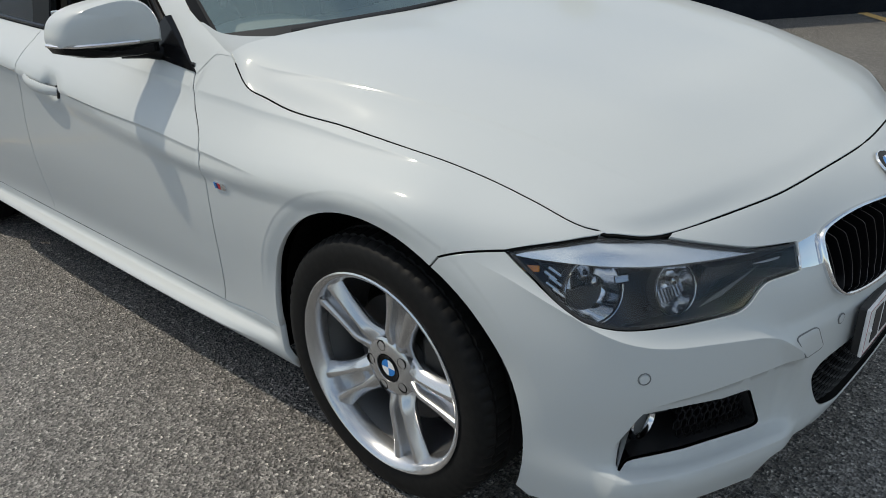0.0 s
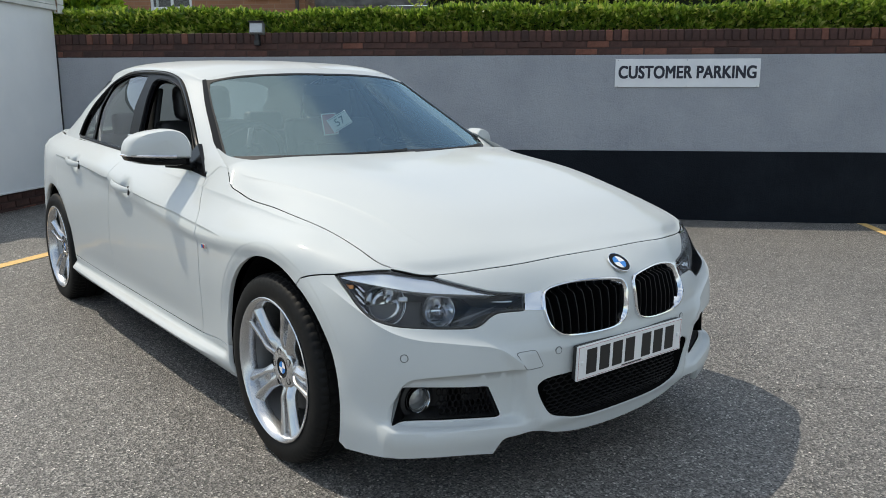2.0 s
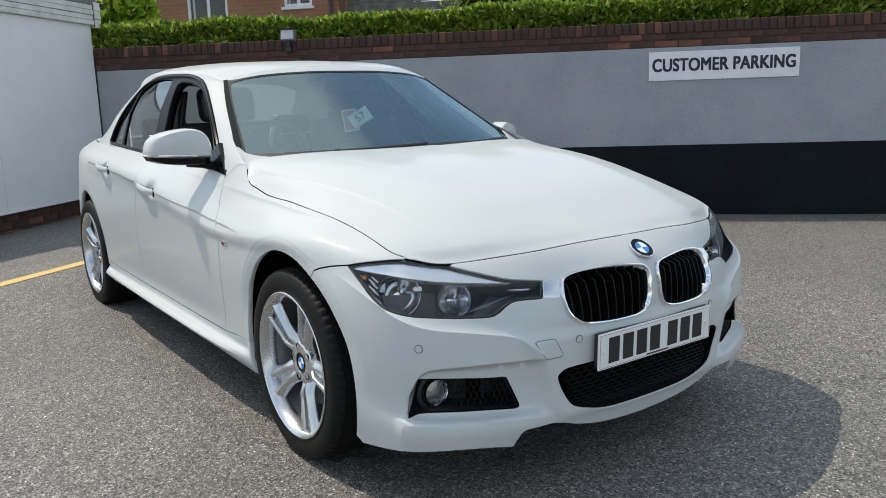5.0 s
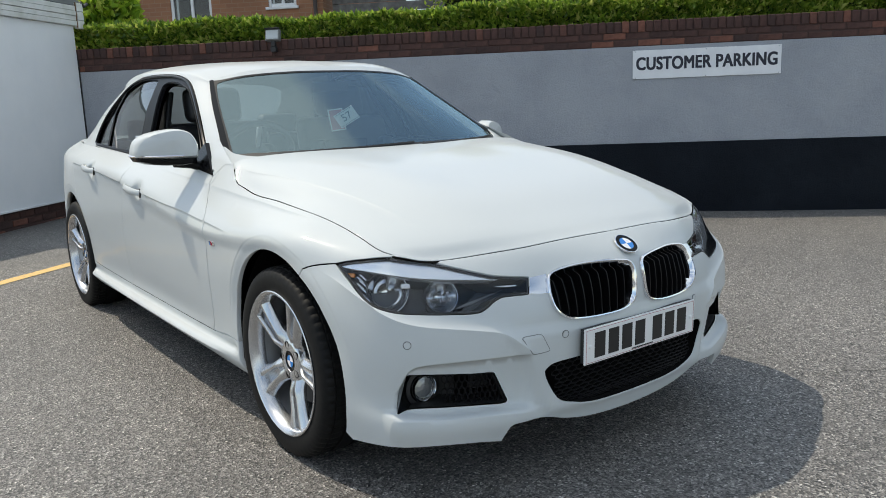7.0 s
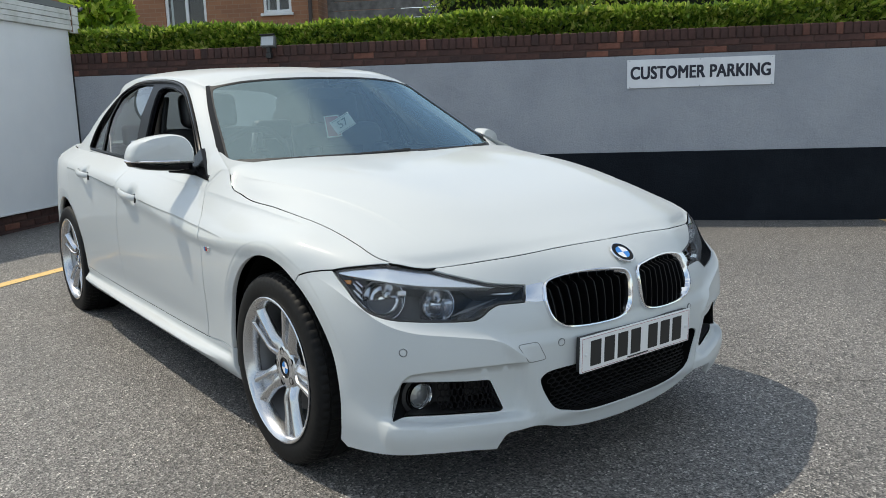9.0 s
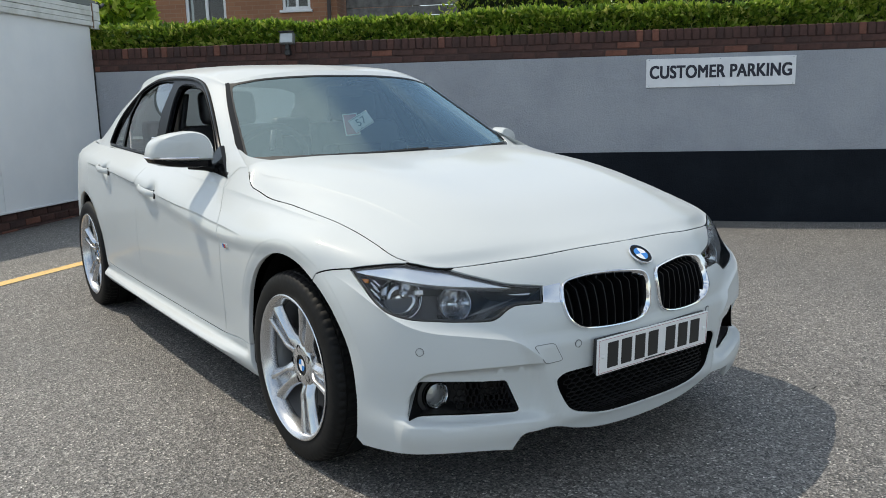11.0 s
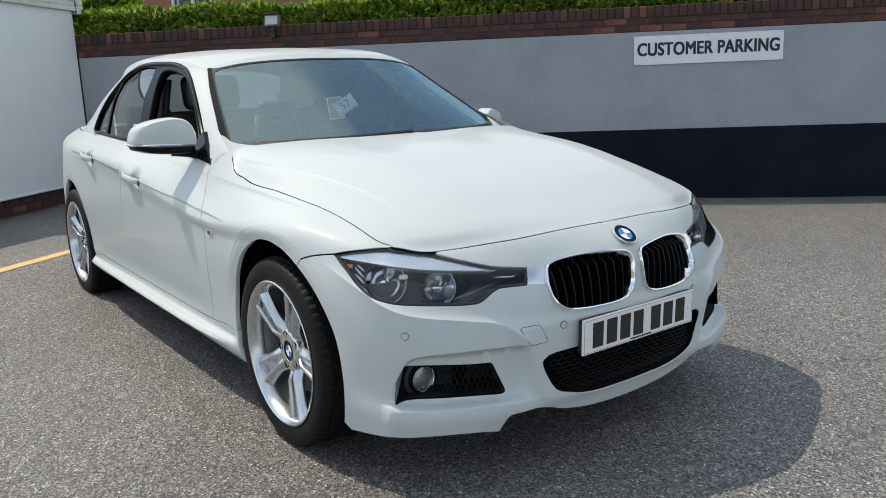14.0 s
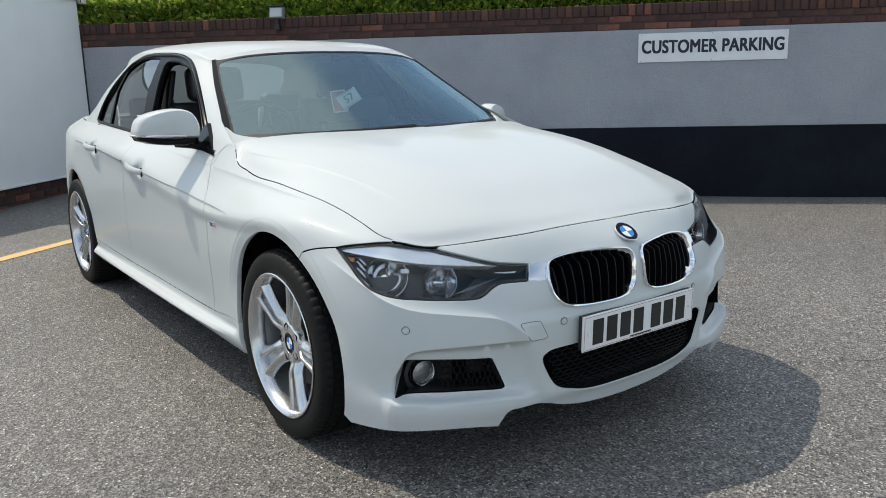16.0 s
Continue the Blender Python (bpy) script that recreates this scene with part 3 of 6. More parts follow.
@functools.lru_cache(None)
def hood_side():
    return [S(*hood_net.at(4.0, v)[[1, 2]]) for v in np.concatenate([np.linspace(0, 4, 33), np.linspace(4.1, 5, 10)])]


bumper_line = (seg([(0, hood_front()[0][1])] + hood_front(), 1) + seg(LAMP_TOP, 8) + seg([LAMP_TOP[-1], LAMP_LOW[0]], 5) + seg(LAMP_LOW, 8) + seg(SEAM, 8) + seg(arch_bumper, 1)
               + seg(LIP, 8) + seg([LIP[-1], LIP_MID[0]], 5) + seg(LIP_MID, 8) + seg([(0, -.04), (0, .72)], 4, False) + seg(OPEN_LOW, 8) + seg([(0, 2.60), (0, hood_front()[0][1])], 12, False))
fog_line = rounded([(2.97, 2.60), (1.98, 2.565), (1.788, 1.62), (2.70, 1.735), (2.95, 1.70), (3.065, 1.56)], [.03, .04, .12, .2, .1, .02])
kid_line = ring([(.907, 5.15), (.684, 5.181), (.445, 5.119), (.19, 4.995), (.10, 4.90), (.068, 4.70), (.072, 4.344), (.088, 3.945), (.15, 3.715), (.295, 3.607), (.578, 3.612), (.845, 3.684), (.99, 3.815), (1.085, 4.06), (1.107, 4.398), (1.088, 4.705), (1.035, 5.027)], 4)
ul = np.linspace(1.45, 4.1, 90)
us = np.linspace(1.45, 3.2, 60)
PRESS = [np.stack([ul, ledge_v(ul) + o], 1) for o in (.012, -.012, .07, .16, -.12)] + [np.stack([us, brow_v(us) + o], 1) for o in (.018, -.025, -.075)]
PRESS += [np.stack([us, shelf_v(us) + o], 1) for o in (.24, .12, .02, -.02)]
vc = np.linspace(0.1, 1.7, 40)
PRESS += [np.stack([corner_u(vc) + o, vc], 1) for o in (-.012, .012)]
PRESS += [np.array(arch(*ARCH_F[:2], ARCH_F[2] + o, 118, 206, 30)) for o in (.053, .047, .041, .025)]
bumper = panel("front_bumper", shell, bumper_line, paint, car, holes=[fog_line, kid_line], both=True, step=0.016, lines=PRESS)


def loop_frame(name, patch, loop, profile, material, parent, side=1, label=""):
    """A moulding that follows a loop on a surface. profile: (distance inwards, height) points round its section."""
    u, v = np.array(loop).T
    q, n = patch.at(u, v), patch.normal(u, v)
    inward = shrink(patch, loop, 0.001)[1]
    m, k = len(loop), len(profile)
    V = np.concatenate([q + inward * a + n * h for a, h in profile])
    F = [(r * m + i, r * m + (i + 1) % m, ((r + 1) % k) * m + (i + 1) % m, ((r + 1) % k) * m + i) for r in range(k) for i in range(m)]
    bm = bmesh.new()
    vs = [bm.verts.new((side * a, b, c)) for a, b, c in V]
    for f in F:
        bm.faces.new([vs[i] for i in f])
    bmesh.ops.recalc_face_normals(bm, faces=bm.faces)
    return part(name, bm, material, parent, label, smooth=True)


def surf(patch, u, v, side=1, lift=0.0):
    q, n = patch.at(u, v), patch.normal(u, v)
    q = q + n * lift
    return Vector((side * q[0], q[1], q[2])), Vector((side * n[0], n[1], n[2]))


def facing(place, normal, up=(0, 0, 1)):
    """A pose at place with z along the normal and y upwards."""
    z = Vector(normal).normalized()
    x = Vector(up).cross(z).normalized()
    return Matrix.Translation(place) @ Matrix((x, z.cross(x), z)).transposed().to_4x4()


GAP = [(-.006, -.0028), (.006, -.0028), (.006, -.008), (-.006, -.008)]


# bonnet, wings, doors, skirts
hood_line = (seg([(0, 0), (1, 0), (2, 0), (3, 0)], 8) + seg([(3, 0), (3.5, 0.02), (4, 0)], 6) + seg([(4, 0), (4, 1), (4, 2), (4, 3), (4, 4), (4, 4.4), (4, 4.75), (3.96, 4.97)], 8)
             + seg([(3.96, 4.97), (3, 5), (2, 5), (1, 5), (0, 5)], 6) + seg([(0, 5), (0, 0)], 20, False))
vf = np.linspace(.9, 4.7, 110)
FOLD = [np.stack([fold_u(vf) + o, vf], 1) for o in (-.02, .015, .07, .16)]
bonnet = panel("bonnet", hood_net, hood_line, paint, car, both=True, step=0.022, unit=(0.2, 0.22), gap=.0027, lines=FOLD)
for side in (-1, 1):
    loop_frame("shut_line", hood_net, seg([(0.02, 0.0), (1, 0), (2, 0), (3, 0), (3.5, .02), (4, 0)], 8) + seg([(4, 0), (4, 1), (4, 2), (4, 3), (4, 4), (4, 4.4), (4, 4.8)], 8)
               + seg([(4, 4.8), (3.7, 4.8), (3.7, 4), (3.7, 2), (3.6, .5), (3, .25), (1, .25), (.02, .25)], 6), [(-.0035, -.0024), (.005, -.0024), (.005, -.007), (-.0035, -.007)], dark_void, bonnet, side)

ARCHES = [np.array(arch(cy, cz, ra + o, 205, -2, 60)) for cy, cz, ra in (ARCH_F, ARCH_R) for o in (.053, .047, .041, .025)]
uw = np.linspace(6.4, 13, 150)
ush = np.linspace(4.4, 9.6, 130)
WAIST = [np.stack([uw, crease_v(uw) + o], 1) for o in (.01, -.012, -.08)] + [np.stack([ush, shoulder_v(ush) + o], 1) for o in (.012, -.012, -.08)]
usk = np.linspace(7.0, 12.2, 110)
SKIRT = [np.stack([usk, np.full(110, o)], 1) for o in (.9, 1.0, 1.04, 1.08, 1.2, 1.35, 1.5, 1.62, 1.76)]
ca = np.linspace(0, 2 * math.pi, 33)
CUPS = [np.stack([cu + .060 * r * np.cos(ca), cv + .385 * r * np.sin(ca)], 1) for cu, cv in ((9.58, 5.70), (10.70, 5.64)) for r in (.5, .78, .95, 1.12, 1.35)]
DOOR_F = [S(.632, .302), S(.59, .43), S(.563, .60), S(.557, .70), S(.566, .765), S(.64, .845), S(.666, .885), S(.676, .911)]
DOOR_M = [S(1.756, .303), S(1.726, .442), S(1.689, .62), S(1.625, .795), S(1.60, .88), (9.88, 7.0)]
DOOR_R = [(11.35, 7.0), S(2.66, .90), S(2.62, .72)]
for side in (-1, 1):
    fender_line = (seg(arch(*ARCH_F, 121, -3, 30), 1) + seg([S(.362, .316), S(.47, .318), S(.632, .302)], 5) + seg(DOOR_F, 8)
                   + seg([DOOR_F[-1], (8.15, 7.0)], 4) + seg([(8.15, 7.0)] + hood_side()[::-1], 1) + seg([hood_side()[0], (2.788, 6.40)], 2)
                   + seg(LAMP_OVER[::-1], 8) + seg(SEAM, 8))
    wing = panel("front_wing", shell, fender_line, paint, car, side=side, step=0.02, lines=WAIST + ARCHES[:4])
    door_line = (seg(DOOR_F, 8) + seg([DOOR_F[-1], (8.65, 6.97), (9.2, 7.0), (9.88, 7.0)], 8) + seg(DOOR_M[::-1], 8) + seg([S(1.756, .303), S(1.2, .298), S(.632, .302)], 12))
    fdoor = panel("front_door", shell, door_line, paint, car, side=side, step=0.021, lines=CUPS + [w[w[:, 0] < 9.45] for w in WAIST])
    rear_line = (seg(DOOR_M, 8) + seg([(9.88, 7.0), (10.6, 7), (11.35, 7.0)], 10) + seg(DOOR_R, 6)
                 + seg(arch(*ARCH_R, 118, 178, 16), 1) + seg([S(2.44, .335), S(2.1, .315), S(1.756, .303)], 8))
    rdoor = panel("rear_door", shell, rear_line, paint, car, side=side, step=0.021, lines=CUPS + WAIST[:3] + ARCHES[4:])
    quarter_line = (seg(DOOR_R, 6) + seg(arch(*ARCH_R, 118, -20, 24), 1)
                    + seg([S(3.16, .22), (14, 0.2), (15, .2), (16, .2)], 8) + seg([(16, .2), (16, 7)], 10, False) + seg([(16, 7), (15, 7), (14, 7), (13, 7), (11.35, 7)], 8))
    panel("rear_quarter", shell, quarter_line, paint, car, side=side, step=0.04, lines=ARCHES[4:])
    sill_line = (seg([S(.362, .316), S(.47, .318), S(.632, .302), S(1.2, .298), S(1.756, .303), S(2.1, .315), S(2.44, .335)], 8)
                 + seg(arch(*ARCH_R, 180, 200, 5), 1) + seg([S(2.46, .21), (10, 0), (9, 0), (8, 0), (7.03, 0)], 10) + seg(arch(*ARCH_F, -22, -4, 5), 1))
    panel("side_skirt", shell, sill_line, paint, car, side=side, step=0.025, lines=SKIRT)

    for ln, ob in ((door_line, fdoor), (rear_line, rdoor), (seg(LAMP_OVER[::-1], 8) + seg(SEAM, 8) + [S(-.24, .72), S(-.35, .76)], wing)):
        loop_frame("shut_line", shell, ln, GAP, dark_void, ob, side)
    # door pulls, each over its cup
    for door, y0, y1, z0, z1 in ((fdoor, 1.548, 1.318, .826, .806), (rdoor, 2.325, 2.115, .884, .868)):
        pts = []
        for t in np.linspace(0, 1, 11):
            y, z = y0 + (y1 - y0) * t, z0 + (z1 - z0) * t
            pts.append((side * (.886 + .024 * math.sin(math.pi * min(max(t * 1.04 - .02, 0), 1)) ** 0.55), y, z))
        bm = tube(pts, 1.0, 10)
        c0 = [Vector(p) for p in pts]
        for i, v in enumerate(bm.verts):
            c = c0[i // 10]
            d = v.co - c
            s = 1 - 0.25 * abs(i // 10 - 5) / 5
            v.co = c + Vector((d.x * 0.009, d.y * 0.009, d.z * 0.0185 * s))
        part("door_handle", bm, paint, door, "white body-coloured pull handle", smooth=True)
        # black tubes stand in for the dark gap at each end of the pull
        part("handle_gap_seal", tube([(side * .889, y1 + .004, z1 - .020), (side * .890, y1 - .004, z1), (side * .888, y1 + .004, z1 + .018)], .0042, 6), black_plastic, door)
        part("handle_gap_seal", tube([(side * .884, y0 + .004, z0 - .016), (side * .884, y0 + .006, z0 + .014)], .003, 6), black_plastic, door)

    # little three-colour badge on the wing
    bp, bn = surf(shell, 7.45, 5.11, side, .001)
    mb = part("wing_badge", box(-.024, .024, -.009, .009, -.001, .003), chrome, wing, "small chrome badge with coloured stripes", bevel=.001)
    mb.matrix_world = facing(bp, bn)
    for k, mm in enumerate((blue_enamel, navy, red_enamel)):
        st = part("stripe", box(-.022 + k * .0085, -.0145 + k * .0085, -.0075, .0075, .003, .0038), mm, mb)

# roof, side frames, glass
ROOF_EDGE = [(0, 2.93), (.35, 3.02), (1, 3.05), (2, 3.05), (3, 3.05), (4, 3.0), (5, 2.95)]
roof_half = seg(ROOF_EDGE, 8) + seg([(5, 2.95), (5, 4), (5, 5)], 6) + seg([(5, 5), (0, 5)], 24, False) + seg([(0, 5), (0, 4), (0, 2.93)], 8)
TRIM = [(.165, -.06), (.30, .33), (.498, .985), (.699, 1.66), (.90, 1.98), (1.165, 2.16), (1.5, 2.30), (1.9, 2.36), (2.5, 2.33), (3.1, 2.15), (3.494, 1.85), (3.62, 1.4), (3.68, .9), (3.69, .489), (3.62, .10), (3.5, .02)]
trim_line = seg(TRIM, 6) + seg([TRIM[-1], TRIM[0]], 24, False)
FRONT_OPEN = [(.42, .07), (.534, .549), (.733, 1.165), (.86, 1.50), (.98, 1.70), (1.304, 1.85), (1.70, 1.885), (1.86, 1.80), (1.885, 1.61), (1.79, .937), (1.765, .456), (1.75, .07)]
front_open = seg(FRONT_OPEN, 5) + seg([FRONT_OPEN[-1], FRONT_OPEN[0]], 10, False)
REAR_OPEN = [(2.25, 2.0), (2.60, 2.03), (2.89, 1.99), (3.2, 1.86), (3.42, 1.66), (3.28, 1.0), (2.96, .05), (1.99, .05), (2.03, .42), (2.13, 1.1)]
rear_open = rounded(REAR_OPEN, .03, 3)
QUARTER = [(3.485, 1.60), (3.585, 1.33), (3.645, .9), (3.645, .5), (3.56, .05), (3.04, .05), (3.34, 1.0)]
quarter_open = rounded(QUARTER, .03, 3)
CU = (.4, .18)
for side in (-1, 1):
    panel("roof", cabin, roof_half, paint, car, side=side, gap=0, step=0.04, unit=CU)
    panel("headlining", cabin, roof_half, headcloth, car, side=side, gap=0.004, lift=-.028, thick=.002, step=0.08, unit=CU)
    frame_line = seg([(0, .16), (0, 2.93)], 20, False) + seg(ROOF_EDGE, 8) + seg([(5, 2.95), (5, -.1)], 14, False) + seg([(5, -.1), (3.8, -.1), (2, -.1), (.6, -.1), (.17, -.07)], 8) + seg([(.17, -.07), (.12, -.03), (.06, .07), (0, .16)], 4)
    fr = panel("side_frame", cabin, frame_line, paint, car, side=side, holes=[trim_line], gap=0.001, thick=.02, step=0.03, unit=CU)
    panel("frame_lining", cabin, frame_line, leather, car, side=side, holes=[trim_line], gap=0.002, lift=-.024, thick=.002, step=0.06, unit=CU)
    wt = panel("window_trim", cabin, trim_line, trim_black, car, side=side, holes=[front_open, rear_open, quarter_open], gap=.002, lift=-.005, thick=.03, step=0.03, unit=CU)
    loop_frame("rain_channel", cabin, trim_line, [(.004, -.012), (.004, .003), (.010, .006), (.016, .003), (.016, -.012)], black_gloss, wt, side)
    loop_frame("window_seal", cabin, front_open, [(-.006, -.02), (-.006, 0), (-.003, .002), (.001, -.003), (.001, -.02)], black_gloss, wt, side)
    rg = panel("rear_window", cabin, rear_open, tint_glass, rdoor, side=side, gap=0, lift=-.012, thick=.001, step=.05, unit=CU)
    qg = panel("quarter_window", cabin, quarter_open, tint_glass, rdoor, side=side, gap=0, lift=-.012, thick=.001, step=.05, unit=CU)
    for g in (rg, qg):
        g.visible_shadow = False
    if side > 0:
        fg = panel("front_window", cabin, front_open, tint_glass, fdoor, side=side, gap=0, lift=-.012, thick=.001, step=.05, unit=CU)
        fg.visible_shadow = False

# the roof's front lip bows down over the middle of the screen
LIP = [(3, 2.99), (2.8, 2.93), (2.4, 2.885), (1.8, 2.845), (1, 2.82), (0, 2.81)]
screen_half = seg([(0, 0.1), (3, 0.1)], 14, False) + seg([(3, 0.1), (3, 2.99)], 14, False) + seg(LIP, 4) + seg([(0, 2.81), (0, 0.1)], 10, False)
SU = (.2, .25)
windscreen = panel("windscreen", screen_net, screen_half, screen_glass, car, "clear windscreen with a bluish tint", both=True, gap=0, lift=.002, thick=.001, step=.05, unit=SU)
windscreen.visible_shadow = False
EDGE = [(2.92, .1), (2.925, 1), (2.925, 2), (2.90, 2.7), (2.76, 2.83), (2.4, 2.82), (1.8, 2.785), (1, 2.76), (0, 2.75)]
band = seg(EDGE, 6) + seg([(0, 2.75), (0, 2.81)], 2, False) + seg(LIP[::-1], 4) + seg([(3, 2.99), (3, .1)], 12, False) + seg([(3, .1), EDGE[0]], 3, False)
header = seg(LIP, 4) + seg([(0, 2.81), (0, 3.01)], 3, False) + seg([(0, 3.01), (3, 3.01)], 12, False) + seg([(3, 3.01), (3, 2.99)], 2, False)
panel("roof_lip", screen_net, header, paint, car, both=True, gap=0, lift=.004, thick=.008, step=.05, unit=SU)
panel("screen_border", screen_net, band, mesh_black, windscreen, both=True, gap=0, lift=.004, thick=.001, step=.05, unit=SU)
pillar_seal = seg([(2.965, .1), (2.965, 1.5), (2.965, 3)], 8) + seg([(2.965, 3), (3.08, 3)], 2, False) + seg([(3.08, 3), (3.08, 1.5), (3.08, .1)], 8) + seg([(3.08, .1), (2.965, .1)], 2, False)
for side in (-1, 1):
    panel("pillar_seal", screen_net, pillar_seal, black_gloss, windscreen, side=side, gap=0, lift=.006, thick=.02, step=.05, unit=SU)

rear_net = Patch([
    [(0, 3.22, 1.0), (.25, 3.215, 1.0), (.48, 3.18, .995), (.68, 3.10, .985)],
    [(0, 2.95, 1.19), (.22, 2.95, 1.185), (.43, 2.94, 1.17), (.60, 2.92, 1.14)],
    [(0, 2.66, 1.36), (.2, 2.665, 1.355), (.38, 2.69, 1.34), (.52, 2.74, 1.305)]], True)
rear_half = seg([(0, 0), (3, 0)], 10, False) + seg([(3, 0), (3, 2)], 8, False) + seg([(3, 2), (0, 2)], 10, False) + seg([(0, 2), (0, 0)], 8, False)
rs = panel("rear_screen", rear_net, rear_half, tint_glass, car, both=True, gap=0, thick=.001, step=.06, unit=(.2, .3))
rs.visible_shadow = False
boot_net = Patch([
    [(0, 3.68, 1.005), (.3, 3.65, 1.003), (.52, 3.57, 1.0), (.64, 3.40, .995)],
    [(0, 3.45, 1.01), (.3, 3.43, 1.008), (.55, 3.36, 1.003), (.68, 3.22, .993)],
    [(0, 3.22, 1.0), (.3, 3.20, 1.0), (.55, 3.15, .995), (.70, 3.08, .985)]], True)
V, Fq = [], []
for s2 in (1, -1):
    base = len(V)
    for j in range(9):
        for i in range(13):
            q = boot_net.at(i / 4, j / 4)
            V.append((s2 * q[0], q[1], q[2]))
    for j in range(8):
        for i in range(12):
            f4 = (base + j * 13 + i, base + (j + 1) * 13 + i, base + (j + 1) * 13 + i + 1, base + j * 13 + i + 1)
            Fq.append(f4 if s2 > 0 else f4[::-1])
mesh_object("boot_lid", V, Fq, paint, car)

# painted corners between bonnet, screen and pillar
corner = (seg([(2.30, -.06), (2.7, -.06), (3.13, -.06)], 6) + seg([(3.13, -.06), (3.10, .46)], 6, False) + seg([(3.10, .46), (3.03, .47), (2.985, .40), (2.92, .29), (2.80, .22), (2.6, .165), (2.30, .12)], 6)
          + seg([(2.30, .13), (2.30, -.06)], 3, False))
for side in (-1, 1):
    panel("scuttle_corner", screen_net, corner, paint, car, side=side, gap=0, lift=.010, thick=.014, step=.03, unit=SU)
    V, Fq = [], []
    for t in np.linspace(0, 1, 13):
        a, b = shell.at(np.interp(t, (0, .35, .75, 1), (7.86, 8.07, DOOR_F[-1][0] - .035, 8.46)), np.interp(t, (0, .35, .75, 1), (6.93, 6.92, DOOR_F[-1][1] - .01, 6.84))), cabin.at(.02 + .30 * t, .62 - .44 * t)
        for k in (0, .33, .67, 1):
            q = a + (b - a) * k + np.array((.8, -.3, .5)) * (.0012 + .002 * math.sin(math.pi * k) - .005 * k ** 3)
            V.append((side * q[0], q[1], q[2]))
    for i in range(12):
        for k in range(3):
            f4 = (i * 4 + k, i * 4 + k + 1, i * 4 + k + 5, i * 4 + k + 4)
            Fq.append(f4 if side < 0 else f4[::-1])
    foot = mesh_object("pillar_foot", V, Fq, paint, car)
    foot.data.update()

# ---- front fittings ----
fog_grey = mat("fog_lens_grey", (0.36, 0.37, 0.38), 0.15, 0.5)
grey_stripe = mat("grey_stripe", (0.13, 0.133, 0.14), 0.4, 0.3)


def roundel(r, parent, m, ring_mat):
    """A round enamel badge of four coloured quarters in a dark ring."""
    b = part("badge", lathe([(0.0001, 0), (r, 0), (r, .002), (r * .97, .004), (r * .92, .0045), (r * .9, .003), (0.0001, .003)], 40, "z"), ring_mat, parent, "round enamel badge", smooth=True)
    b.matrix_world = m
    part("dark_ring", lathe([(r * .9, .0028), (r * .89, .0045), (r * .62, .0050), (r * .60, .0028)], 40, "z"), black_gloss, b)
    for k in range(4):
        bm = bmesh.new()
        c = bm.verts.new((0, 0, .0046))
        arc = [bm.verts.new((r * .6 * math.cos(a), r * .6 * math.sin(a), .0046)) for a in np.linspace(k * math.pi / 2, (k + 1) * math.pi / 2, 9)]
        for a, d in zip(arc, arc[1:]):
            bm.faces.new((c, a, d))
        part("quarter", bm, blue_enamel if k % 2 else white_enamel, b)
    return b


bp, bn = surf(shell, 0.0, 5.45, 1, .005)
roundel(.041, car, facing(bp, bn + Vector((0, 0, .12))), chrome)

